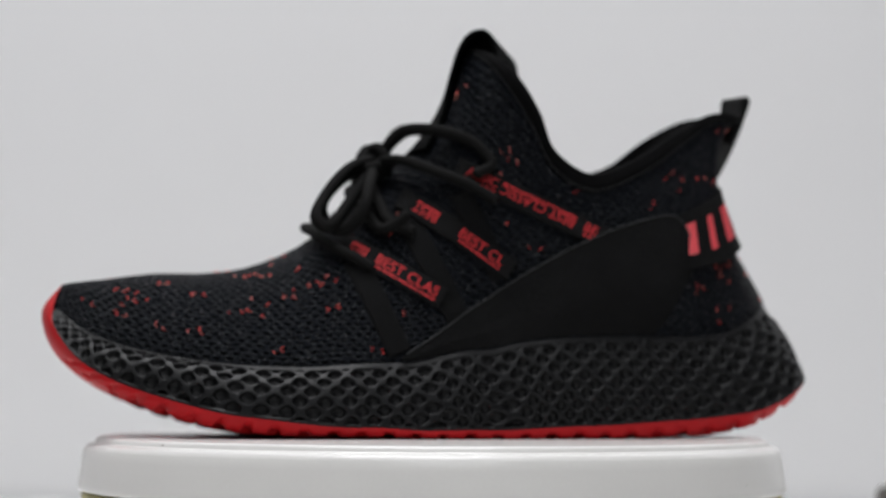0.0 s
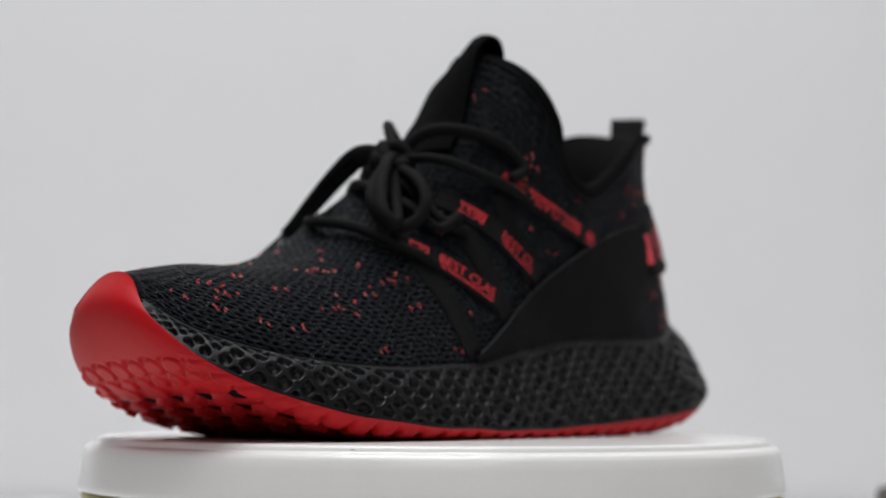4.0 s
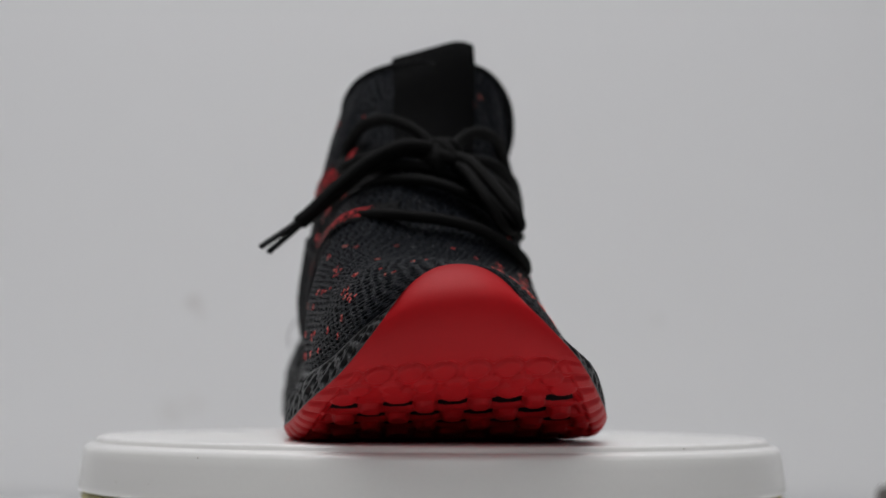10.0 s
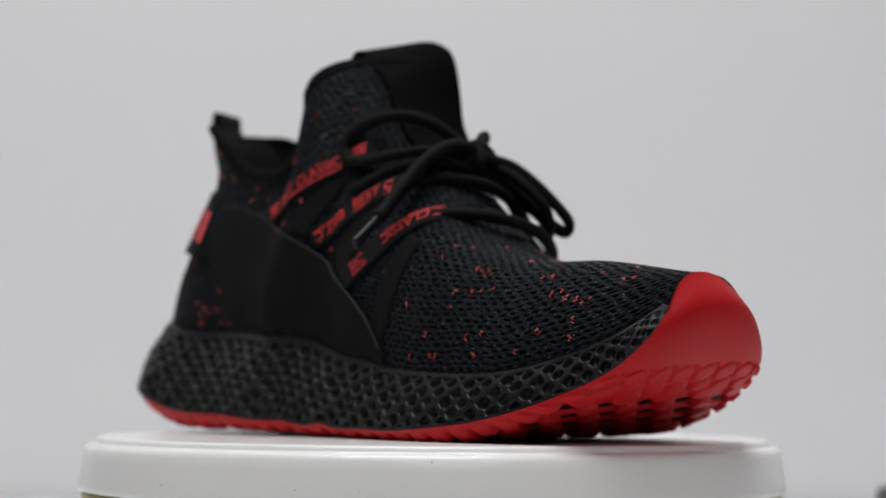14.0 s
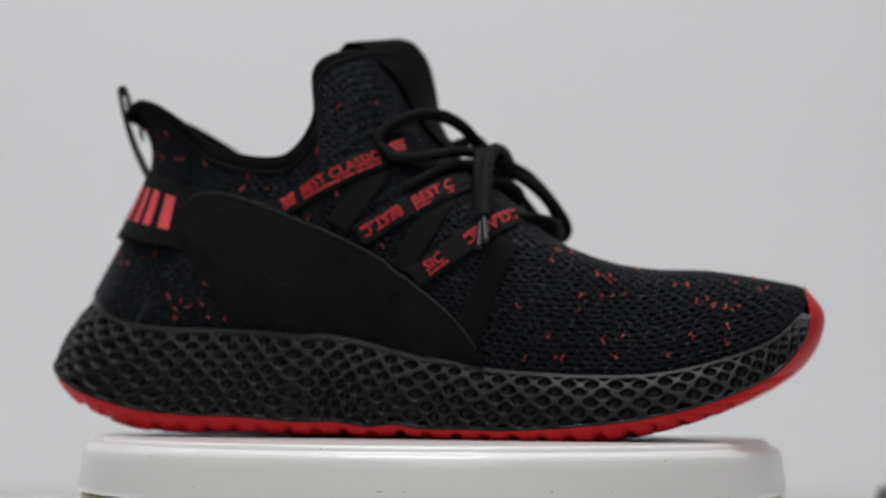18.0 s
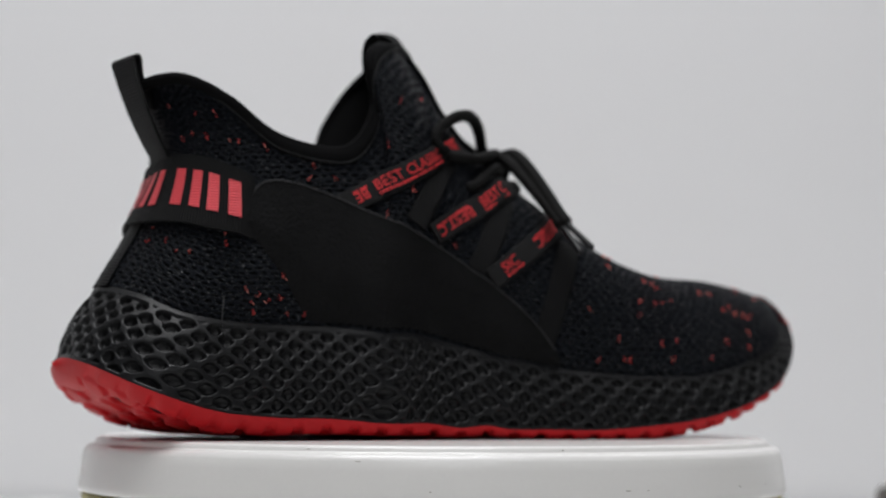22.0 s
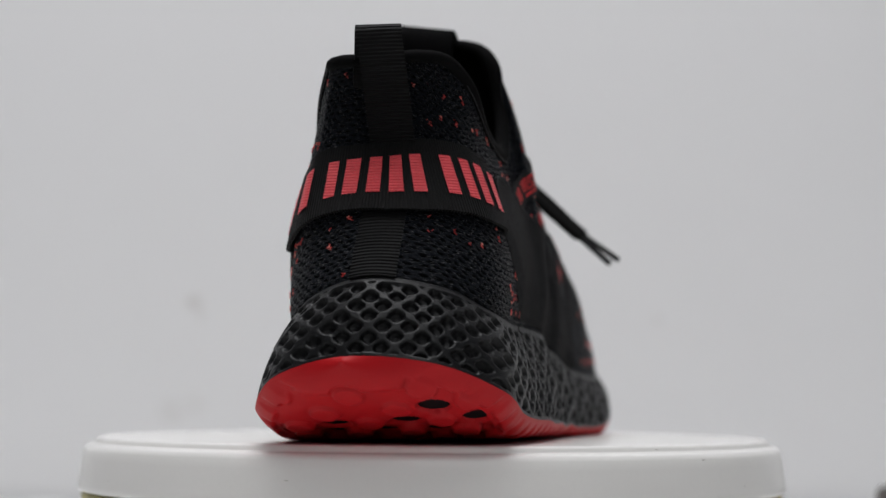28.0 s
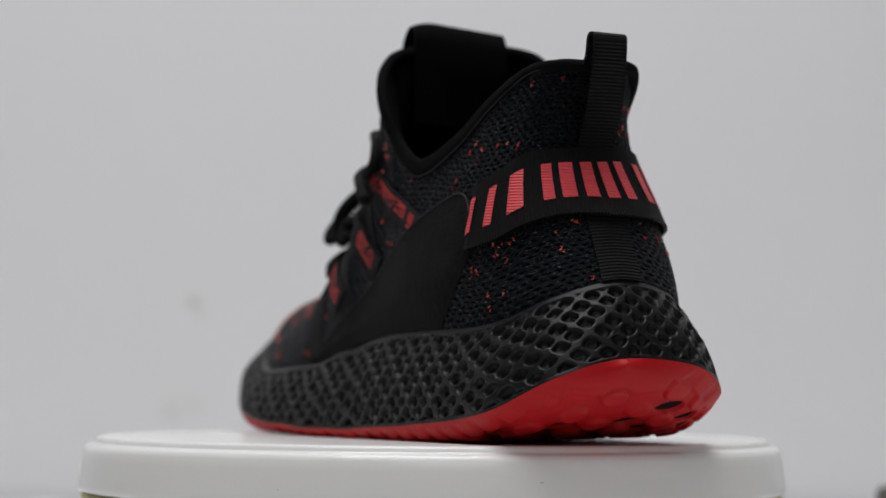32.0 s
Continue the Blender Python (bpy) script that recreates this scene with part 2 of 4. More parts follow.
# ---- the room: a white wall close behind a white table; unseen sides greyed against fill light ----
def room():
    def wall(name, sx, sy, sz, at, mat, label, category="wall"):
        ob = part(name, box_bm(sx, sy, sz, at), mat, None, label, False)
        return tagged(ob, "", category, "", "structure")
    wall("wall_north", 4.2, 0.1, 2.6, (0, 0.52, 0.5), MARKED, "plain white painted wall behind the table")
    # the next three walls are never seen; their grey only shapes the light
    wall("wall_south", 4.2, 0.1, 2.6, (0, -2.65, 0.5), BOUNCE_CUT, "unseen wall, greyed to cut fill light")
    wall("wall_west", 0.1, 3.06, 2.6, (-2.05, -1.065, 0.5), BOUNCE_CUT, "unseen wall, greyed to cut fill light")
    wall("wall_east", 0.1, 3.06, 2.6, (2.05, -1.065, 0.5), BOUNCE_CUT, "unseen wall, greyed to cut fill light")
    wall("floor", 4.2, 3.3, 0.1, (0, -1.05, -0.85), FLOOR_GREY, "unseen grey floor under the table, darkened to cut bounce", "floor")
    wall("ceiling", 4.2, 3.3, 0.1, (0, -1.05, 1.85), PAINT, "plain white painted ceiling", "ceiling")


room()


def white_table():
    base = tagged(new("table"), "plain white table pushed against the wall", "table")
    base.location = (0, 0, -0.8)
    part("tabletop", box_bm(1.5, 0.85, 0.03, (0, 0.04, 0.785), 0.003), TABLE_WHITE, base, "", False)
    for x in (-0.68, 0.68):
        for y in (-0.32, 0.4):
            part("leg", box_bm(0.05, 0.05, 0.77, (x, y, 0.385), 0.003), TABLE_WHITE, base, "", False)


white_table()


# ---- the turntable ----
turntable = tagged(new("turntable"), "round white plastic turntable with a glossy stepped platter", "turntable")
link_mesh("base", turned([(0, 0.0), (0.118, 0.0), (0.123, 0.002), (0.126, 0.006), (0.1326, 0.0270), (0.1338, 0.0300), (0.133, 0.0313), (0, 0.0313)]), OLIVE, turntable, "olive-beige plastic base")
platter = link_mesh("platter", turned([(0, 0.0318), (0.126, 0.0318), (0.1334, 0.0320), (0.1346, 0.0324), (0.1349, 0.0334), (0.1348, 0.0350), (0.1342, 0.0390), (0.1336, 0.0440), (0.1330, 0.0470),
                                     (0.1323, 0.0484), (0.1311, 0.0492), (0.1296, 0.0495), (0.1290, 0.0497), (0.1287, 0.0502), (0.1284, 0.0510), (0.1279, 0.0516), (0.1270, 0.0519), (0.1255, 0.052), (0.10, 0.052), (0, 0.052)], 192), WHITE_GLOSS, turntable)


def scuffs():
    """Small rub marks on the platter's rim and edge, each a thin worn fleck."""
    rng = random.Random(5)
    for k in range(14):
        a = rng.uniform(0, 6.283)
        bm = bmesh.new()
        w, h = rng.uniform(0.0003, 0.0013), rng.uniform(0.00015, 0.0004)
        bmesh.ops.create_icosphere(bm, subdivisions=1, radius=1.0)
        bmesh.ops.scale(bm, vec=(0.00012, w, h), verts=bm.verts)
        z, r = rng.choice(((0.0345, 0.1348), (0.0375, 0.1344), (0.0405, 0.1340), (0.0470, 0.1330), (0.0506, 0.1285)))
        ob = part("scuff", bm, SCUFF, platter)
        ob.matrix_basis = pose(r * math.cos(a), r * math.sin(a), z, 0, 0, math.degrees(a))


SCUFF = plain("grey_scuff", (0.52, 0.50, 0.47), 0.6, 0.2, 900, 0, 50)
scuffs()

# ---- the shoe: its guiding curves, in millimetres, from the toe over the left side to the heel, and the same on the right ----
EDGE_L = [(143, 18, 47.3), (130.6, 28, 38.4), (112.4, 35.7, 32.3), (90.2, 41.3, 28.2), (70.3, 46.3, 26.4), (50.1, 47, 26), (32.1, 45.8, 27.2),
          (17.9, 43.3, 27.8), (8, 42.2, 28.9), (0.2, 41, 30.9), (-7.9, 39.8, 32.5), (-18.3, 37.6, 33.3), (-28.1, 35.8, 35.7), (-38, 34.2, 37.2),
          (-47, 32.8, 38.1), (-58, 30.8, 38.5), (-75.3, 27.9, 38.9), (-95.9, 23.8, 39), (-113.6, 17.4, 41.6), (-127.7, 5.4, 48.7),
          (-134.4, -14.5, 54.1)]
EDGE_R = [(143, -21, 46.4), (132.6, -32.9, 36.4), (113.9, -40.4, 29), (92.3, -46.9, 24.3), (70.4, -48.5, 23.7), (50.9, -49.5, 24.6),
          (32.8, -48.3, 26.1), (18.7, -47.5, 28.9), (8.5, -47.8, 30.2), (0.8, -47.8, 32.1), (-7.1, -46.5, 33.9), (-17.7, -46.3, 36.6),
          (-28.1, -49.1, 38.4), (-38.1, -51.2, 38.2), (-47, -50.4, 39.2), (-58, -49, 40.1), (-75, -48.8, 40.5), (-95.6, -50.8, 41.5),
          (-111.9, -48.1, 44.7), (-124.9, -36.6, 51.2)]
SEAM_L = [(145, 18.4, 46), (142.6, 26.1, 39.2), (133.3, 37.8, 28.2), (115.9, 46, 18.9), (85.7, 54.4, 10), (64.8, 56.9, 7), (41.9, 55.7, 4.5),
          (24.9, 53.3, 4.2), (10, 50.8, 3.2), (-0, 48.6, 3.2), (-10, 46.5, 3.4), (-22, 44, 3.3), (-33, 42, 3.9), (-43, 40.5, 4.4), (-52, 38.9, 4.8),
          (-63, 37.1, 5.2), (-80.1, 34.4, 6.4), (-102.5, 30.6, 8.1), (-125.9, 26.3, 11.9), (-144.6, 12.9, 21.9), (-146.8, -10.6, 28.3)]
SEAM_R = [(146.4, -21.8, 45.4), (143.9, -29, 35.2), (133.4, -38.4, 23.3), (112.5, -48.9, 13.6), (88.3, -54.2, 7.6), (66.1, -56.9, 5),
          (44, -56.5, 3.5), (26, -55.5, 3.7), (10.1, -55, 3.8), (0.2, -54.8, 5.2), (-10.2, -54.9, 4.4), (-22.4, -55.7, 6), (-33.2, -56.6, 5.9),
          (-43.1, -57.5, 6.2), (-52.1, -58.3, 7), (-63.3, -58.7, 7.8), (-80.3, -59, 8.1), (-101.8, -58.9, 10.4), (-124.5, -57.6, 17.5),
          (-142, -39.6, 26.1)]
RIM_L = [(141.8, 0.5, 56.4), (129.2, -0.2, 58.4), (107.9, -1, 60.9), (86.3, -1.9, 61.3), (68.7, -3.1, 64.4), (49.2, -5.3, 74.5), (28.6, -4.6, 93.6),
          (8.8, -2.8, 110.4), (-2, -1, 125.6), (-7.2, 1.2, 138.6), (-12.2, 2.6, 149.6), (-17.9, 21.1, 146.9), (-25.8, 31, 137.9),
          (-34.1, 33.7, 124), (-41.1, 29.9, 109.5), (-57.3, 26.7, 100.5), (-76.6, 20.2, 107.2), (-95.4, 13.9, 119.1), (-109.8, 7.1, 127),
          (-120.7, 1.1, 128.2), (-122.8, -13.8, 127.9)]
RIM_R = RIM_L[:11] + [(-27.3, -19.2, 149.1), (-37.5, -31.6, 141.9), (-36.6, -35.5, 123.2), (-44.9, -37.8, 109), (-57.5, -38.7, 105.7),
          (-77.3, -38.9, 110.4), (-93.6, -38.3, 122), (-107, -34, 129.2), (-116.1, -26.3, 130)]
RISE_L = [(-1, -3.1, 5.9), (-0.5, -2.8, 8.6), (0, -3.2, 10.7), (0.5, -5, 12.5), (0.9, -6.1, 15.1), (0.8, -6, 18.3), (0.7, -6.9, 22.5),
          (0.5, -6.8, 25.9), (0.5, -7.4, 27.8), (0.7, -8.6, 29), (0.8, -10.3, 30.1), (0.6, -10.9, 32.1), (0.3, -7.9, 30.2), (0.1, -3.7, 26.4),
          (-0, 0.1, 22.6), (-0.1, 3.7, 20.9), (0, 5.2, 23.3), (0.2, 3, 26.8), (3.4, 3.5, 27.1), (10.2, 3.4, 27.7), (15.7, 0.8, 27.4)]
RISE_R = [(2.4, 5.9, 5.4), (2, 3, 11.1), (0.6, 0, 17.8), (1, 2.9, 23.7), (2, 2.1, 29.1), (3, -0.2, 32.3), (3.1, -0.8, 33.1), (3, -1.8, 34.2),
          (3.2, -1.9, 35.7), (3.8, -1.8, 37.5), (3.9, -0.7, 39.3), (3.2, 0, 38.2), (2.2, -1.5, 35.8), (1.5, -2.8, 30.5), (1, -2, 25.7),
          (0.5, -2.9, 23.4), (0.2, -3.4, 27.4), (-0, -3.3, 31.3), (3.6, -1.1, 31.4), (7.7, 3.5, 29.3)]
LEAN_L = [(0.1, 9.1, 2.2), (0.3, 14.2, 1.6), (0.6, 18.9, 0.7), (1.2, 21.6, 2), (1.6, 23.9, 2.7), (1.4, 27.4, -2.4), (1.2, 30.2, -8.4),
          (1.1, 29.7, -8.1), (1.4, 29.5, -7), (1.8, 28.8, -4.4), (3.9, 25.3, -2.7), (6.5, 10.6, -15.4), (4.3, -5, -25.2), (1.9, -8.6, -25.2),
          (-0.3, -4.9, -21.7), (-0.1, -1.3, -18.3), (0.7, 2.3, -20.8), (2, 4.3, -24.4), (7.9, 3.3, -25.4), (20, 7.2, -23.3), (25, 4.1, -22.7)]
LEAN_R = [(1, -8.5, 1.1), (2.9, -21.9, 3.2), (1.9, -31.7, 6.3), (3.2, -36.1, 7.3), (4.9, -41.2, 7.6), (6.5, -42.4, 3.6), (5.5, -40.9, -1.9),
          (3.3, -39.7, -6), (-2.8, -38.2, -8.3), (-6.2, -37.3, -10.1), (-6.5, -34.1, -10.4), (5.6, -23.3, -20.2), (3.8, -12.8, -30.8),
          (3.2, -6.1, -30.2), (1.8, -3.5, -23.6), (2.6, -3.4, -18.5), (4.1, -3.3, -21.4), (5.9, 4.2, -25), (12.9, 9.6, -23.9), (17.6, 10.8, -23.4)]
ROUND = {key: np.array(a + b[::-1]) * MM for key, a, b in (("edge", EDGE_L, EDGE_R), ("seam", SEAM_L, SEAM_R), ("rim", RIM_L, RIM_R), ("rise", RISE_L, RISE_R), ("lean", LEAN_L, LEAN_R))}
# the middle line of the sole's underside, from the toe cap's upper edge to the heel: x, z
KEEL = np.array([(142.2, 57.8), (149.8, 45.4), (142.6, 28.4), (122.4, 14.7), (91.8, 3.9), (66.9, 0.5), (44.3, 0.3), (26, 0.3), (9.9, 0.3), (-0.1, 0.3),
                 (-10, 0.3), (-22, 0.3), (-32.9, 0.5), (-42.9, 0.8), (-51.9, 1), (-63.3, 1), (-81.3, 0.9), (-105, 2.1), (-124.9, 7.7),
                 (-142.8, 17.2), (-149.5, 26.9)]) * MM
LAST = len(ROUND["edge"]) - 1


def shell(u, w):
    """The upper's outer face: u runs round the shoe (0 to 40), w from the midsole's edge up to the rim."""
    e, r, a, b = (spline(ROUND[k], u) for k in ("edge", "rim", "rise", "lean"))
    w = np.asarray(w)[None, :, None]
    e, r, a, b = (v[:, None] for v in (e, r, a, b))
    return e * (1 - w) ** 3 + 3 * (e + a) * (1 - w) ** 2 * w + 3 * (r + b) * (1 - w) * w ** 2 + r * w ** 3


def even_round(key, n):
    fine = np.linspace(0, LAST, 4000)
    p = spline(ROUND[key], fine)
    run = np.concatenate([[0], np.cumsum(np.linalg.norm(np.diff(p, axis=0), axis=1))])
    return np.interp(np.linspace(0, run[-1], n), run, fine), run[-1]


shoe = tagged(new("shoe"), "black knit running shoe with red sole, red flecks and printed straps", "shoe")


KNIT_ROW, KNIT_CELL = 2.1 * MM, 4.2 * MM


def wobble(a, b, seed, size):
    """A smooth random field over a grid of lengths a, b."""
    rng = np.random.default_rng(seed)
    total = 0
    for _ in range(6):
        fa, fb, ph = rng.uniform(-1, 1) / size, rng.uniform(-1, 1) / size, rng.uniform(0, 6.28)
        total = total + np.sin(6.283 * (a * fa + b * fb) + ph)
    return total / 6


def upper():
    """The knit: plump loops in staggered rows, as relief."""
    nu, nw = 1500, 270
    u, _ = even_round("edge", nu)
    P = shell(u, np.linspace(0, 1, nw))
    mid = P[:, nw // 3]
    along = np.concatenate([[0], np.cumsum(np.linalg.norm(np.diff(mid, axis=0), axis=1))])[:, None] + np.zeros((1, nw))
    up = np.cumsum(np.concatenate([np.zeros((nu, 1)), np.linalg.norm(np.diff(P, axis=1), axis=2)], 1), 1)
    x = along + 0.0012 * wobble(along, up, 1, 0.02) + 0.0009 * wobble(along, up, 2, 0.005)
    y = up + 0.0009 * wobble(along, up, 3, 0.03) + 0.0007 * wobble(along, up, 4, 0.006)
    tight = np.interp(u, [0, 13, 17, 23, 27, 40], [1, 1, 0.86, 0.86, 1, 1])[:, None]
    x = np.cumsum(np.concatenate([x[:1] * 0, np.diff(x, axis=0)]) / tight, 0)
    y = y / tight
    row = y / KNIT_ROW
    fx = np.abs((x / KNIT_CELL + 0.3 * (row % 1.0) + 0.5 * (np.floor(row) % 2)) % 1.0 - 0.5)
    fy = np.abs(row % 1.0 - 0.5)
    loop = np.clip((np.sqrt((fx / 0.36) ** 2 + (fy / 0.27) ** 2) - 0.2) / 0.95, 0, 1)
    loop = loop * loop * (3 - 2 * loop)
    cell = np.floor(x / KNIT_CELL + 0.3 * (row % 1.0) + 0.5 * (np.floor(row) % 2)) * 12.9898 + np.floor(row) * 78.233
    loop = 1 - (1 - loop) * (0.72 + 0.40 * (np.abs(np.sin(cell) * 43758.5453) % 1.0))
    out = face_out(P)
    out *= np.sign(out[nu // 4, nw // 3, 1])
    fade = np.clip(np.minimum(up, up[:, -1:] - up) / 0.002, 0, 1) ** 0.5 * np.clip(np.minimum(along, along[-1:] - along) / 0.004, 0, 1)
    P = P + out * (fade * (loop - 0.7) * tight * (0.0012 + 0.0003 * wobble(along, up, 5, 0.004)))[:, :, None]
    # at the toe the knit runs on a little way under the cap
    def tuck(k, end, away):
        ease = (np.linspace(1, 0, nw) ** 0.5)[:, None]
        slip = np.clip(np.linspace(3.3, 0, nw), 0, 1)[:, None]
        return P[end] + (unit(P[end] - P[end + away]) * 0.005 * k * slip * ease - out[end] * 0.0034 * k ** 0.3 * np.maximum(ease, 0.7)) - np.array([0.002, 0, 0.002]) * k * (1 - ease)
    P = np.concatenate([tuck(1.0, 0, 12)[None], tuck(0.4, 0, 12)[None], P, tuck(0.4, -1, -12)[None], tuck(1.0, -1, -12)[None]])
    x, y = (np.concatenate([g[:1], g[:1], g, g[-1:], g[-1:]]) for g in (x, y))
    mesh = sheet(P, uv=np.stack([x, y], -1), flip=True)
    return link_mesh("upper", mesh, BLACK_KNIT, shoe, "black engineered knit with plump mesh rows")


upper()


def lining():
    """The inside: from the rim down to the insole."""
    u = np.linspace(9.0, 31.0, 260)
    w = np.linspace(1, 0.02, 40)
    P = shell(u, w)
    n = face_out(P[:, ::-1])[:, ::-1]
    depth = (0.0008 + 0.0065 * np.sin(np.clip((1 - w) * 2.2, 0, 1) * math.pi / 2))[None, :, None]
    P = P + n * depth * LINING_SIDE
    link_mesh("lining", sheet(P), BLACK_LINING, shoe, "padded black fabric lining")
    e, _ = even_round("edge", 200)
    pts = spline(ROUND["edge"], e)
    mid = np.array([0, -5 * MM, 0])
    rings = np.stack([pts * k + mid * (1 - k) * np.array([1, 1, 1]) for k in (0.97, 0.6, 0.2)], 1)
    rings[:, :, 2] = (pts[:, 2] - 0.004)[:, None]
    rings[:, 1:, 2] = 0.030
    link_mesh("insole", sheet(rings), BLACK_LINING, shoe, "black insole")


LINING_SIDE = -1.0
lining()


def midsole():
    """A foam wall cut into a diamond lattice: ribs stand proud, pockets lie deep, each with a small pit."""
    n = 1900
    u, _ = even_round("seam", n)
    low, top = spline(ROUND["seam"], u), spline(ROUND["edge"], u)
    v = np.linspace(0, 1, 84)
    P = low[:, None] * (1 - v)[None, :, None] + top[:, None] * v[None, :, None]
    out = face_out(P) * SIDE_OUT
    P = P + out * (np.clip(np.linalg.norm(top - low, axis=1) / 0.028, 0, 1) ** 2)[:, None, None] * ((0.0022 + 0.0024 * np.exp(-((u - 3.5) / 2.0) ** 2))[:, None] * np.sin(v * math.pi)[None])[:, :, None]
    out = face_out(P) * SIDE_OUT
    tall = np.linalg.norm(top - low, axis=1)[:, None] * 1000
    squeeze = np.clip(tall / 23.0, 0.62, 1.0)
    h = v[None] * tall
    # the lattice is laid out along the upper edge and square to it
    step = 4
    line = top[::step] * 1000
    run = np.concatenate([[0], np.cumsum(np.linalg.norm(np.diff(line, axis=0), axis=1) / squeeze[::step, 0][1:])])
    run = run - run[len(run) // 2]
    way = unit(np.gradient(line, axis=0))
    a, down = np.empty(P.shape[:2]), np.empty(P.shape[:2])
    for j in range(len(v)):
        q = P[:, j] * 1000
        d = ((q ** 2).sum(1)[:, None] + (line ** 2).sum(1)[None] - 2 * q @ line.T)
        k = d.argmin(1)
        rest = q - line[k]
        slip = (rest * way[k]).sum(1)
        a[:, j] = run[k] + slip / squeeze[::step, 0][k]
        down[:, j] = np.linalg.norm(rest - way[k] * slip[:, None], axis=1)
    ease = np.hanning(45)
    ease /= ease.sum()
    for grid in (a, down):
        for j in range(grid.shape[1]):
            grid[:, j] = np.convolve(np.pad(grid[:, j], 22, mode="reflect", reflect_type="odd"), ease, "valid")
    pa, pv = 16.6, 14.4
    side = (11.5 - down / squeeze) / pv
    p, q = a / pa + side + 0.5, a / pa - side + 0.5
    fp, fq = np.abs(p % 1.0 - 0.5), np.abs(q % 1.0 - 0.5)
    ep, eq = fp - 0.243, fq - 0.243
    reach = (np.abs(ep) ** 2.8 + np.abs(eq) ** 2.8) ** (1 / 2.8)
    round_ = np.sqrt(ep ** 2 + eq ** 2)
    wall = np.clip((reach - 0.128) / 0.085, 0, 1)
    wall = wall * wall * (3 - 2 * wall)
    ledge = 0.14 * np.clip((round_ - 0.06) / 0.04, 0, 1)
    pit = np.clip(1 - (round_ - 0.036) / 0.02, 0, 1)
    cell = np.clip((0.385 - np.maximum(fp, fq)) / 0.05, 0, 1)
    level = np.maximum(wall * (1 - 0.22 * cell), ledge) - 0.45 * pit
    rail = np.maximum(np.clip((h - tall + np.minimum(2.9, 0.22 * tall)) / 0.7, 0, 1), np.clip((np.minimum(1.8, 0.1 * tall) - h) / 0.7, 0, 1))
    rail = np.maximum(rail, np.clip((7.0 - tall) / 3.0, 0, 1) + 0 * h)
    level = np.maximum(level, rail)
    deep = np.clip(tall / 20.0, 0.1, 1.0) * 0.0027
    P = P + out * (deep * (level - 1))[:, :, None]
    lip = top[:, None] + (np.array([0, -6 * MM, 0.036]) - top)[:, None] * np.array([0.03, 0.12])[None, :, None]
    P = np.concatenate([P, lip], 1)
    link_mesh("midsole", sheet(P, flip=SIDE_OUT < 0), MIDSOLE, shoe, "dark grey foam midsole cut into a diamond lattice")


SIDE_OUT = 1.0
midsole()


def under(s, v):
    """The outsole's face: s from the toe cap's edge (0) to the heel (20), v from -1 on the right to 1 on the left."""
    s = np.asarray(s, float)
    v = np.asarray(v, float)
    left, right = spline(ROUND["seam"], s), spline(ROUND["seam"], LAST - s)
    keel = spline(KEEL, s)
    power = np.interp(s, [0, 1, 2, 3, 5, 15, 17, 19, 20], [2.3, 2.6, 4.0, 8.0, 30.0, 30.0, 14.0, 3.8, 2.0])
    g = 1 - np.abs(v)[None, :] ** power[:, None]
    t = (v[None, :, None] + 1) / 2
    P = right[:, None] * (1 - t) + left[:, None] * t
    mid = (left + right) / 2
    P[:, :, 0] += g * (keel[:, 0] - mid[:, 0])[:, None]
    P[:, :, 2] += g * (keel[:, 1] - mid[:, 2])[:, None]
    return P


TREAD_START, TREAD_SIDE = 41.0, 18.0


def tread_rows(length):
    """Where the rows of pads lie along the sole, behind the first."""
    return np.arange(TREAD_START + 14.0, length - 8, 10.4)


def tread_across(k, count):
    """How far apart the pads of a row stand, wider at the heel, and where they lie across the sole."""
    apart = 24.0 if k > count - 4 else TREAD_SIDE
    first = (count - k) % 2 * 12.0 - 8.3 if k > count - 4 else k % 2 * TREAD_SIDE / 2
    return apart, [first + j * apart for j in range(-4, 5)]


def tread_open(k, count, y):
    """Whether the foam shows between two pads."""
    return k > 0 and k < count - 1 and not (k == count - 2 and y > 2) and (k, round(y / 9)) not in {(4, 1), (9, 1), (12, 0)}


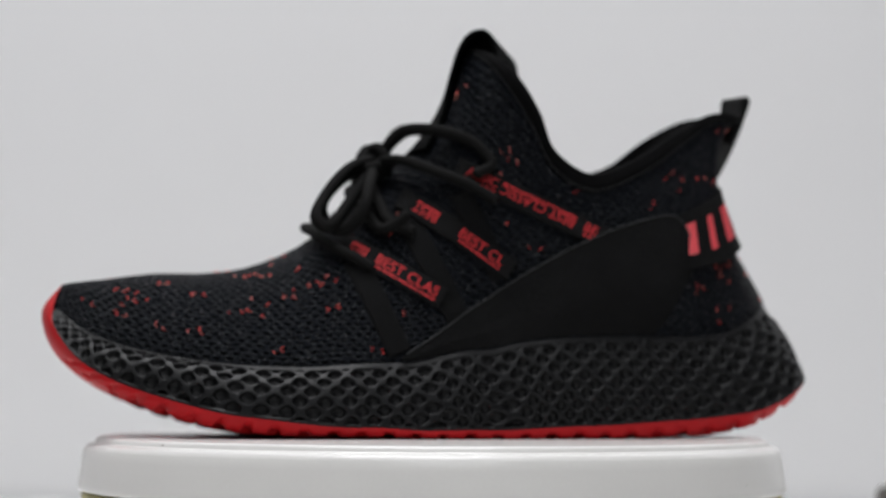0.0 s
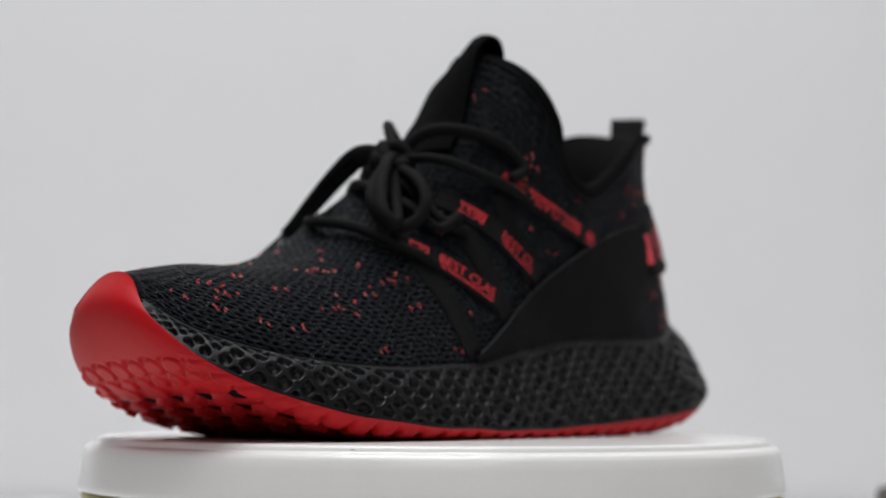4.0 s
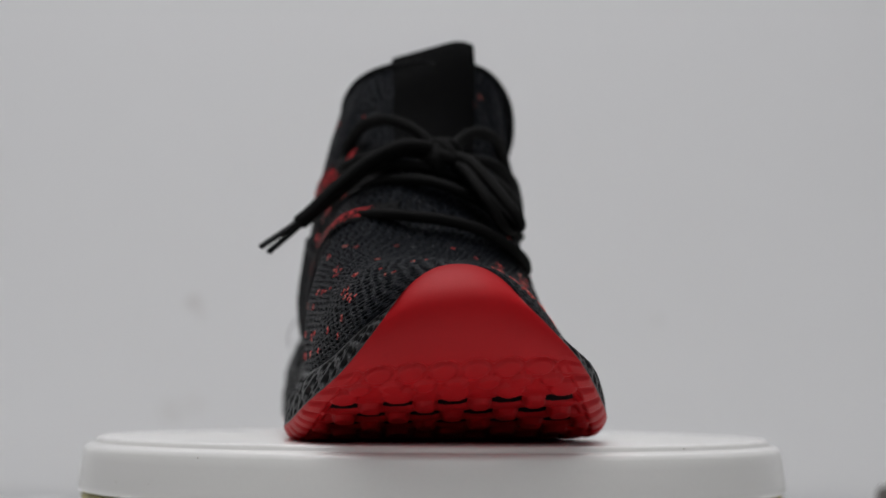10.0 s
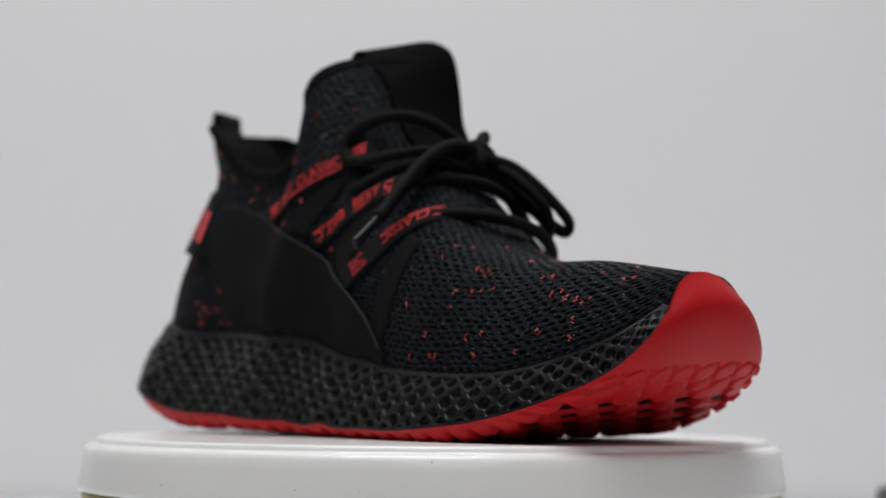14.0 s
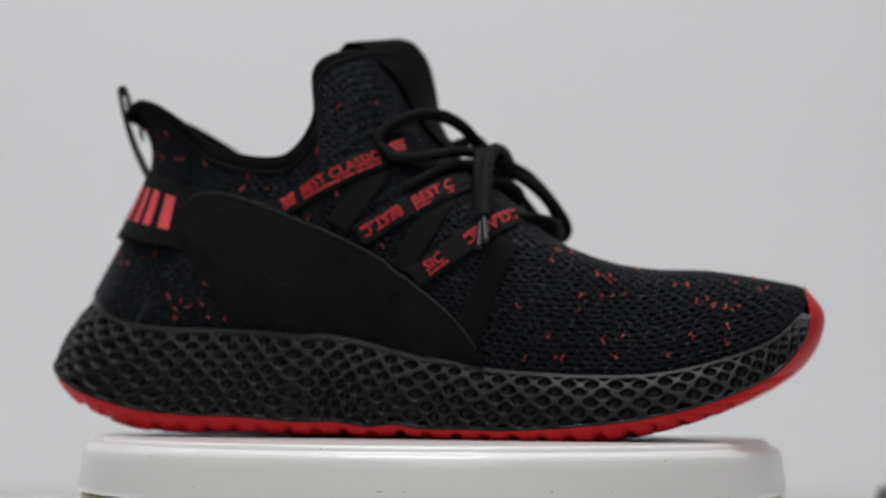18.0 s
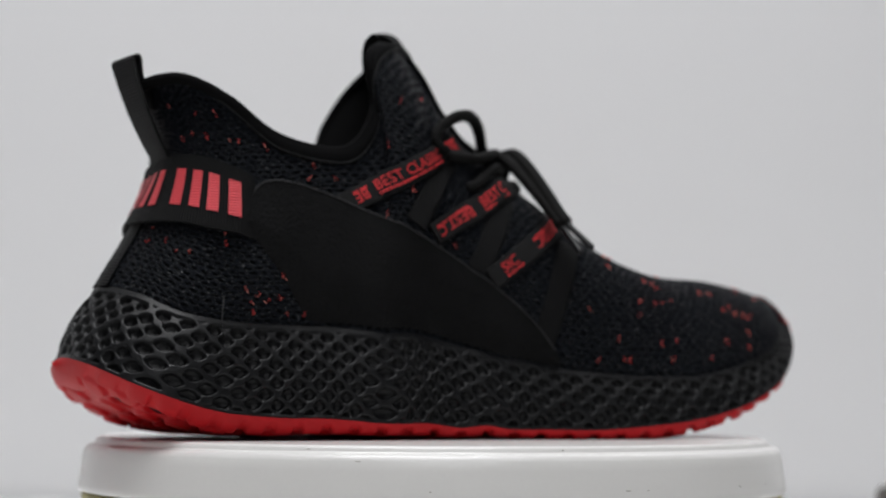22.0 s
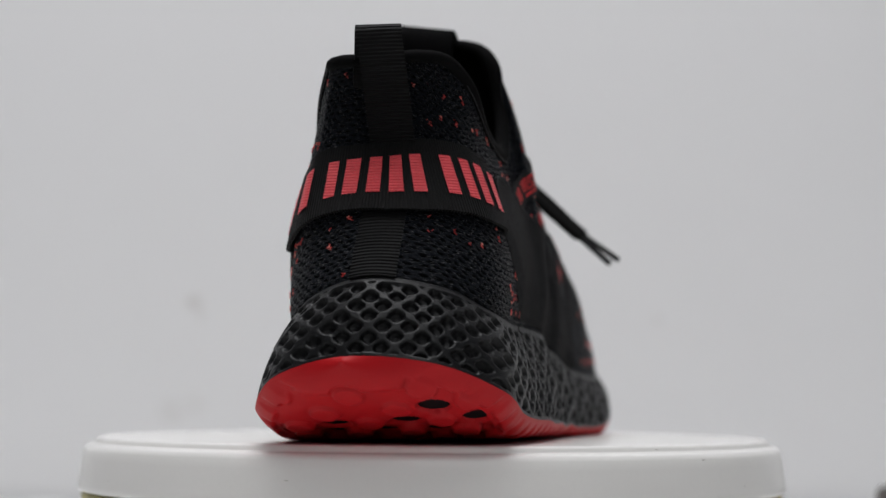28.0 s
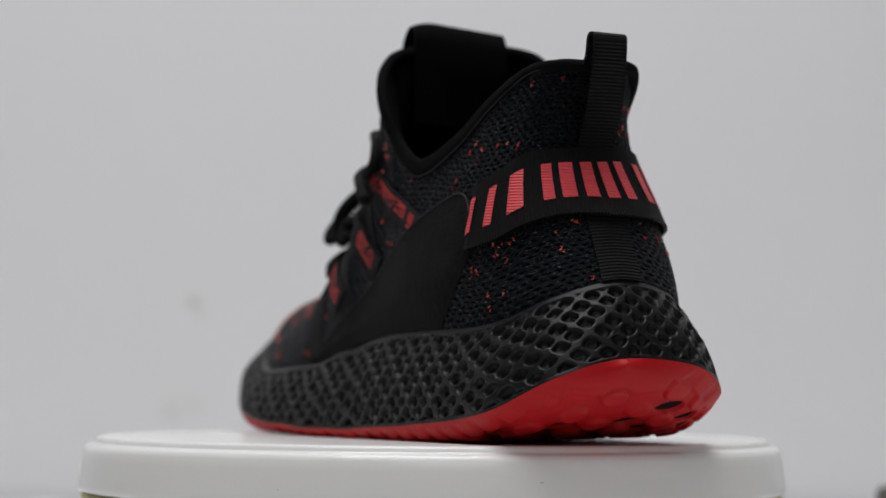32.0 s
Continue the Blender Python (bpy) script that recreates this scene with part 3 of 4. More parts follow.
def outsole():
    """Red rubber with moulded tread: round pads stand in a sunken field, inside a rim that is notched along its lower edge."""
    fine = np.linspace(0, 20, 4000)
    line = spline(KEEL, fine)
    run = np.concatenate([[0], np.cumsum(np.linalg.norm(np.diff(line, axis=0), axis=1))]) * 1000
    n = 520
    arc = np.linspace(0, run[-1], n)
    s = np.interp(arc, run, fine)
    v = np.sin(np.linspace(-1, 1, 171) * math.pi / 2 * 0.985) / math.sin(math.pi / 2 * 0.985)
    P = under(s, v)
    out = face_out(P)
    out *= np.sign(-out[n // 2, 85, 2])
    wide = np.linalg.norm(P[:, -1] - P[:, 0], axis=1)[:, None] * 1000
    y = v[None] * wide / 2
    A = arc[:, None] + 0 * y
    start = TREAD_START
    near, gap_ = np.full(y.shape, 99.0), np.full(y.shape, 99.0)
    # the first row at the toe: round pads side by side; behind it pads and openings take turns
    dy = y - 5.2 - np.round((y - 5.2) / 10.4) * 10.4
    d = np.sqrt((A - start) ** 2 + dy ** 2)
    near = np.minimum(near, d + 0.5)
    # over each pad of that row a crescent is sunk, split by a spur
    crescent = np.clip(1 - np.abs(d - 5.0) / 1.3, 0, 1) * np.clip((start - 1.2 - A) / 1.0, 0, 1) * np.clip(np.abs(dy) / 0.5 - 0.4, 0, 1)
    near = np.minimum(near, np.sqrt((A - start - 8.0) ** 2 + (y - np.round(y / 10.4) * 10.4) ** 2) + 1.2)
    rng = np.random.default_rng(7)
    rows = tread_rows(run[-1])
    for k, arc_ in enumerate(rows):
        apart, across = tread_across(k, len(rows))
        small = 1.1 if 0 < k < 4 else 0.0
        for yp in across:
            near = np.minimum(near, np.sqrt((A - arc_) ** 2 + (y - yp) ** 2) + small + rng.uniform(-0.3, 0.3))
            if tread_open(k, len(rows), yp + apart / 2):
                gap_ = np.minimum(gap_, np.sqrt(((A - arc_ + 0.8) / 0.92) ** 2 + ((y - yp - apart / 2) / (1.4 if small else 1.15)) ** 2))
    valley = np.clip((near - 4.4) / 0.8, 0, 1)
    inside = np.clip((A - start - 4.5) / 3.0, 0, 1) * np.clip((run[-1] - 12 - A) / 3.0, 0, 1)
    ring = np.clip((6.2 - near) / 0.8, 0, 1)
    later = np.clip((A - start - 15.0) / 5.0, 0, 1) * np.clip((run[-1] - 34 - A) / 8.0, 0, 1)
    depth = valley * np.maximum(inside * (0.55 + 0.2 * later), ring * 0.5)
    depth = np.maximum(depth, crescent * 0.6)
    inner = np.clip((wide / 2 - 7.5 - np.abs(y)) / 2.0, 0, 1)
    depth = np.maximum(depth, np.clip((5.0 - gap_) / 0.6, 0, 1) * valley * inner * 1.6)
    edge = wide / 2 - np.abs(y)
    rim = np.clip((7.0 - edge) / 1.2, 0, 1)
    notch = np.clip((2.4 - np.abs((A - start) % 10.4 - 5.2)) / 1.0, 0, 1) * np.interp(A, [start + 60, start + 90], [1.0, 0.6]) * np.clip((edge - 0.2) / 0.8, 0, 1) * np.clip((A - start + 6) / 4.0, 0, 1) * np.clip((run[-1] - 10 - A) / 3.0, 0, 1)
    depth = np.where(rim > 0, depth * (1 - rim), depth)
    P = P - out * (depth * 2.3 * MM)[:, :, None]
    low = np.clip(1 - np.abs(v)[None] ** np.interp(s, [0, 3, 5, 15, 20], [3, 5, 30, 30, 3])[:, None], 0, 1)
    P[:, :, 2] += rim * notch * low * 2.6 * MM
    # towards the toe the teeth of that rim stand proud
    tooth = np.clip((3.7 - np.abs((A - start + 5.2) % 10.4 - 5.2)) / 1.0, 0, 1) * np.interp(A, [start - 9, start - 4, start + 30, start + 48], [0, 1, 1, 0])
    P = P + out * (tooth * rim * np.clip(edge / 1.5, 0, 1) * 0.8 * MM)[:, :, None]
    return link_mesh("outsole", sheet(P, flip=True), OUTSOLE, shoe, "red rubber outsole with round tread pads")


sole = outsole()


# ---- windows in the tread, where the black foam shows ----
def tread_windows():
    bm = bmesh.new()
    bmesh.ops.create_cone(bm, cap_ends=True, segments=18, radius1=1.0, radius2=0.94, depth=0.5 * MM)
    bmesh.ops.scale(bm, vec=(4.6 * MM, 5.9 * MM, 1), verts=bm.verts)
    hole = bpy.data.meshes.new("tread_window")
    bm.to_mesh(hole)
    bm.free()
    hole.materials.append(VOID)
    fine = np.linspace(0, 20, 2000)
    line = spline(KEEL, fine)
    run = np.concatenate([[0], np.cumsum(np.linalg.norm(np.diff(line, axis=0), axis=1))]) * 1000
    rng = random.Random(3)
    rows = tread_rows(run[-1])
    for k, arc in enumerate(rows):
        apart, pads = tread_across(k, len(rows))
        at = float(np.interp(arc - 0.8, run, fine))
        edge = under(np.array([at]), np.array([-1.0, 1.0]))[0]
        half = np.linalg.norm(edge[1] - edge[0]) * 500
        for pad in pads:
            y = pad + apart / 2
            if abs(y) > half - 10 or not tread_open(k, len(rows), y):
                continue
            v = y / half
            P = under(np.array([at - 0.04, at, at + 0.04]), np.array([v - 0.02, v, v + 0.02]))
            along, across = unit(P[0, 1] - P[2, 1]), P[1, 2] - P[1, 0]
            n = unit(np.cross(across, along))
            n = n if n[2] < 0 else -n
            x = unit(along - n * along.dot(n))
            w = np.cross(n, x)
            p = P[1, 1] - n * (3.1 if 15 < arc - TREAD_START < run[-1] - 34 - TREAD_START else 2.9) * MM
            size = rng.uniform(0.85, 1.1) * (1.2 if k < 4 else 1.0)
            ob = new("tread_window", hole)
            ob.parent = sole
            ob.matrix_basis = Matrix(((x[0], w[0], n[0], p[0]), (x[1], w[1], n[1], p[1]), (x[2], w[2], n[2], p[2]), (0, 0, 0, 1))) @ Matrix.Diagonal((size, size, 1, 1))


tread_windows()

# ---- where things lie on the upper ----
SIDES = {}
for side_name, lo, hi in (("left", 2.0, 19.5), ("right", 20.5, 38.0)):
    uu, ww = np.linspace(lo, hi, 520), np.linspace(0, 1, 130)
    SIDES[side_name] = (uu, ww, shell(uu, ww))


def on_side(side, xz):
    """The points of one side of the upper at the given (x, z), in metres."""
    uu, ww, G = SIDES[side]
    flat = G.reshape(-1, 3)
    keep = np.ones(len(flat), bool)
    xz = np.asarray(xz, float).reshape(-1, 2)
    out = np.empty((len(xz), 3))
    for k, (x, z) in enumerate(xz):
        d = (flat[:, 0] - x) ** 2 + (flat[:, 2] - z) ** 2
        near = np.argpartition(d, 8)[:8]
        wgt = 1 / (d[near] + 1e-8)
        out[k] = (flat[near] * wgt[:, None]).sum(0) / wgt.sum()
        out[k, 0], out[k, 2] = x, z
    return out


def strip(side, a, b, width, lift, n=36, m=7, ends=(0.0, 0.0)):
    """A grid for a band over one side from a to b, (x, z) in millimetres; lifted off the upper. Its second axis runs upwards."""
    a, b = np.array(a) * MM, np.array(b) * MM
    d = unit(b - a)
    up = np.array([-d[1], d[0]])
    up = up if up[1] > 0 else -up
    t = np.linspace(0, 1, n)[:, None, None]
    c = np.linspace(-0.5, 0.5, m)[None, :, None]
    P = on_side(side, (a + (b - a) * t + up * width * MM * c).reshape(-1, 2)).reshape(n, m, 3)
    for _ in range(2):
        P[1:-1, :, 1] = (P[:-2, :, 1] + 2 * P[1:-1, :, 1] + P[2:, :, 1]) / 4
    out = face_out(P)
    out = out * np.sign((out[:, :, 1].mean() or 1) * (1 if side == "left" else -1))
    return P + out * lift * MM, out


def grid_uv(P):
    step = np.linalg.norm(np.diff(P, axis=0), axis=2).mean(1, keepdims=True)
    along = np.concatenate([[[0.0]], np.cumsum(step, 0)]) + np.zeros((1, P.shape[1]))
    up = np.cumsum(np.concatenate([np.zeros((P.shape[0], 1)), np.linalg.norm(np.diff(P, axis=1), axis=2)], 1), 1)
    return np.stack([along, up], -1)


def on_grid(P, out, a, c, lift):
    """Places on a band: a and c in metres along it and up from its lower edge."""
    L = np.concatenate([[0], np.cumsum(np.linalg.norm(np.diff(P[:, P.shape[1] // 2], axis=0), axis=1))])
    H = np.concatenate([[0], np.cumsum(np.linalg.norm(np.diff(P[P.shape[0] // 2], axis=0), axis=1))])
    i = np.interp(a, L, np.arange(len(L)))
    j = np.interp(c, H, np.arange(len(H)))
    i0, j0 = np.minimum(i.astype(int), len(L) - 2), np.minimum(j.astype(int), len(H) - 2)
    fi, fj = (i - i0)[:, None], (j - j0)[:, None]
    def mix(G):
        return G[i0, j0] * (1 - fi) * (1 - fj) + G[i0 + 1, j0] * fi * (1 - fj) + G[i0, j0 + 1] * (1 - fi) * fj + G[i0 + 1, j0 + 1] * fi * fj
    return mix(P) + unit(mix(out)) * lift, L[-1], H[-1]


GLYPHS = {}


def lettering(text):
    """Flat letters one unit high as points and faces."""
    if text not in GLYPHS:
        data = bpy.data.curves.new("text", "FONT")
        data.body, data.size, data.offset, data.resolution_u = text, 1.0, 0.002, 3
        data.fill_mode = "FRONT"
        ob = new("text", data)
        bpy.context.view_layer.update()
        mesh = bpy.data.meshes.new_from_object(ob.evaluated_get(bpy.context.evaluated_depsgraph_get()))
        p = np.array([v.co[:2] for v in mesh.vertices])
        faces = [tuple(f.vertices) for f in mesh.polygons]
        bpy.data.objects.remove(ob)
        p[:, 0] -= p[:, 0].min()
        GLYPHS[text] = (p, faces)
    return GLYPHS[text]


def printed(parent, P, out, text, start, size, base, upside=False, back=False, lift=0.00025):
    """Print words on a band. start: where its left edge lies along the band; upside turns it on its head; back: the band runs leftwards for the reader."""
    p, faces = lettering(text)
    x, y = p[:, 0] * size, p[:, 1] * size
    wide = x.max()
    if upside:
        x, y = wide - x, -y + size * 0.7
    a = start + (wide - x if back else x)
    pts, L, H = on_grid(P, out, a, base + y, lift)
    mesh = bpy.data.meshes.new("print")
    mesh.from_pydata(pts.tolist(), [], [f[::-1] for f in faces] if back else faces)
    link_mesh("printed_word", mesh, RED_PRINT, parent, "red printed word", False)
    return wide


def fine_print(parent, P, out, start, length, base, tall, seed):
    """A line of print too small to read: a row of little bars."""
    rng = random.Random(seed)
    pts, faces, a = [], [], start
    while a < start + length:
        w = rng.uniform(0.0006, 0.0015)
        q, _, _ = on_grid(P, out, np.array([a, a + w, a + w, a]), np.array([base, base, base + tall, base + tall]), 0.00025)
        faces.append(tuple(range(len(pts), len(pts) + 4)))
        pts += q.tolist()
        a += w + rng.choice((0.00035, 0.00035, 0.0008))
    mesh = bpy.data.meshes.new("fine_print")
    mesh.from_pydata(pts, [], faces)
    link_mesh("fine_print", mesh, RED_PRINT, parent, "row of tiny red bars", False)


def eyelet_straps():
    """Folded webbing straps that hold the lace: a printed leg towards the heel panel and a plain leg beside it."""
    # side, lower end, upper end, words: (text, start, upside)
    PRINTED = (
        ("right", (-54.5, 82), (-2, 110.3), (("BE", 0.0076, True), ("BEST CLASSIC", 0.0158, False), ("BE", 0.0512, True))),
        ("right", (-17.5, 74.2), (20, 96), (("BEST C", 0.0020, True), ("BEST C", 0.0208, False))),
        ("right", (4.5, 57.9), (40, 83.6), (("SIC", 0.0045, False), ("T CLASSIC", 0.0172, True))),
        ("left", (-63.5, 74.5), (-5, 101.6), (("BE", 0.0058, False), ("BEST CLASSIC", 0.0150, True), ("ASSIC", 0.0474, False))),
        ("left", (-26, 62.2), (15, 90.2), (("BEST CL", 0.0045, False), ("BEST", 0.0315, True))),
        ("left", (0.5, 51.3), (37.5, 72.5), (("BEST CLAS", 0.0028, False), ("BES", 0.0300, True))),
    )
    letter = 0.0306 / lettering("BEST CLASSIC")[0][:, 0].max()
    for k, (side, low, high, words) in enumerate(PRINTED):
        back = side == "left"
        P, out = strip(side, low, high, 8.6, 1.5)
        uv = grid_uv(P)
        ob = link_mesh("strap", slab(P, 0.0008, out, uv), BLACK_WEB, shoe, "black webbing strap with red print")
        grow = uv[-1, 3, 0] / (math.dist(low, high) * MM)
        for j, (text, start, upside) in enumerate(words):
            size, start = letter * min(grow, 1.12), start * grow
            wide = lettering(text)[0][:, 0].max() * size
            base = 0.0034 if not upside else 0.0024
            printed(ob, P, out, text, start, size, base, upside, back)
            fine_print(ob, P, out, start, wide * 0.98, 0.0016 if not upside else 0.0062, 0.0009, 10 * k + j)
    PLAIN = (
        ("right", (-25, 78), (-9, 103)), ("right", (0, 61), (14, 90)), ("right", (24, 32), (38.5, 73)),
        ("left", (-22, 60), (-6, 92)), ("left", (-5, 44), (13, 81)), ("left", (17, 31), (33, 66)),
    )
    for side, low, high in PLAIN:
        P, out = strip(side, low, high, 9.0, 0.75)
        link_mesh("strap", slab(P, 0.0006, out, grid_uv(P)), BLACK_WEB, shoe, "plain black webbing strap")


eyelet_straps()


def stretch(lo, hi, n, low, high, m, lift):
    """A grid over the upper between two lines given as (u, w) stations."""
    u = np.linspace(lo, hi, n)
    a = np.interp(u, [p[0] for p in low], [p[1] for p in low])
    b = np.interp(u, [p[0] for p in high], [p[1] for p in high])
    t = np.linspace(0, 1, m)
    rows = [shell(u[k:k + 1], a[k] + (b[k] - a[k]) * t)[0] for k in range(n)]
    P = np.stack(rows)
    out = unit(surface_out(u, a, b, t))
    return P + out * (np.asarray(lift) * MM).reshape(1, -1, 1), out


def surface_out(u, a, b, t):
    res = np.empty((len(u), len(t), 3))
    for k in range(len(u)):
        w = a[k] + (b[k] - a[k]) * t
        e = 0.004
        du = shell(np.array([u[k] + 0.04]), w)[0] - shell(np.array([u[k] - 0.04]), w)[0]
        dw = shell(u[k:k + 1], np.clip(w + e, 0, 1))[0] - shell(u[k:k + 1], np.clip(w - e, 0, 1))[0]
        res[k] = -np.cross(du, dw)
    return -res * SHELL_OUT


SHELL_OUT = 1.0


def stations(side, line):
    """The (u, w) stations on one side along a smooth line of (x, z), in millimetres."""
    uu, ww, G = SIDES[side]
    flat = G.reshape(-1, 3)
    got = []
    for x, z in even(np.array(line, float) * MM, 70):
        d = (flat[:, 0] - x) ** 2 + (flat[:, 2] - z) ** 2
        near = np.argpartition(d, 6)[:6]
        wgt = 1 / (d[near] + 1e-8)
        got.append(((uu[near // 130] * wgt).sum() / wgt.sum(), (ww[near % 130] * wgt).sum() / wgt.sum()))
    got = np.array(got)
    for _ in range(4):
        got[1:-1] = (got[:-2] + 2 * got[1:-1] + got[2:]) / 4
    return got[np.argsort(got[:, 0])]


def side_panels():
    # side, the line along the midsole, the rear line, the upper line
    SPEC = []
    for side, rear, top in (
            ("right", ((-88.7, 75), (-87.6, 72.5), (-82, 66), (-74.3, 55), (-66.5, 42)),
             ((-88.7, 76), (-87, 84), (-83.5, 90), (-78, 91.8), (-68, 90.4), (-52, 85.2), (-32, 77.2), (-11, 67), (9, 53.4), (22.2, 42), (31.5, 30))),
            ("left", ((-98.5, 68), (-97.2, 63.5), (-94, 58), (-87.5, 46.9), (-81.5, 39.5)),
             ((16.5, 29.6), (6.3, 36.2), (-2.5, 42.5), (-15.9, 51.8), (-37.3, 65), (-59.9, 76.8), (-76, 82.4), (-88, 85.4), (-93, 83.5), (-96.5, 76), (-98.5, 69)))):
        rear, top = stations(side, rear), stations(side, top)
        lo, hi = min(rear[0, 0], top[0, 0]), max(rear[-1, 0], top[-1, 0])
        far = [[hi, 0.004]] if side == "right" else [[lo, 0.004]]
        SPEC.append((side, lo, hi, sorted(rear.tolist() + far), top.tolist()))
    for side, lo, hi, low, high in SPEC:
        P, out = stretch(lo, hi, 150, low, high, 26, 0.5 + 1.3 * np.clip(np.linspace(0, 1, 26) * 3, 0, 1))
        ob = link_mesh("side_panel", slab(P, 0.0018, out, grid_uv(P)), BLACK_SUEDE, shoe, "smooth black microfibre side panel")
        smooth_by_angle(ob, 50)
        edge = P[:, -1] + out[:, -1] * 0.0001
        link_mesh("edge_stitching", tube(edge[2:-2], 0.00028, 6), STITCH, ob, "dark grey edge stitching")


STITCH = plain("dark_grey_thread", (0.013, 0.0135, 0.015), 0.7, 0.3, 2500, 0.0001, 400)
side_panels()


STRAP_FROM, STRAP_TO = 16.7, 23.8


def heel_strap():
    low = ((16.55, 0.32), (17.2, 0.312), (18.5, 0.306), (19.4, 0.294), (20.2, 0.264), (20.8, 0.278), (21.8, 0.32), (22.4, 0.328), (23.2, 0.35), (23.9, 0.36))
    high = ((16.55, 0.585), (16.9, 0.585), (18.0, 0.595), (19.2, 0.60), (20.3, 0.60), (20.8, 0.605), (21.9, 0.62), (22.5, 0.64), (23.4, 0.665), (23.9, 0.67))
    P, out = stretch(STRAP_FROM, STRAP_TO, 150, low, high, 14, np.linspace(3.2, 1.6, 14))
    # both ends dip under the side panels
    u = np.linspace(STRAP_FROM, STRAP_TO, 150)
    P = P - out * (np.interp(u, [16.85, 17.15, 23.1, 23.5], [1.0, 0.0, 0.0, 1.0])[:, None, None] * np.linspace(3.2, 1.6, 14)[None, :, None] * MM)
    uv = grid_uv(P)
    ob = link_mesh("heel_strap", slab(P, 0.0013, out, uv), BLACK_TAPE, shoe, "wide black ribbed strap round the heel with red shapes")
    smooth_by_angle(ob, 50)
    H = uv[75, -1, 1]

    def shape(pts):
        """A plain flat shape; corners as (station, height 0 to 1)."""
        fine = []
        for (a, b), (c, d) in zip(pts, pts[1:] + pts[:1]):
            for f in np.linspace(0, 1, 7)[:-1]:
                fine.append((a + (c - a) * f, b + (d - b) * f))
        fine = np.array(fine)
        arc = np.interp(fine[:, 0], u, uv[:, 7, 0])
        q, _, _ = on_grid(P, out, arc, fine[:, 1] * H, 0.00035)
        bm = bmesh.new()
        face = bm.faces.new([bm.verts.new(p) for p in q])
        bmesh.ops.triangulate(bm, faces=[face])
        for f in bm.faces:
            f.normal_update()
        part("red_shape", bm, RED_WEAVE, ob, "plain red woven shape", False)
    lo_, hi_ = 0.25, 0.79

    def bar(a, b, c=lo_, d=hi_):
        shape([(a, c), (b, c), (b, d), (a, d)])
    for a, b in ((17.0, 17.22), (17.6, 17.82), (18.28, 18.72), (19.12, 19.31), (19.43, 19.66), (19.8, 20.03), (20.18, 20.44), (20.62, 20.88),
                 (21.3, 21.58), (21.78, 22.04), (22.22, 22.52), (22.76, 23.06)):
        bar(a, b)
    bar(23.26, 23.4, lo_, lo_ + 0.13)


heel_strap()


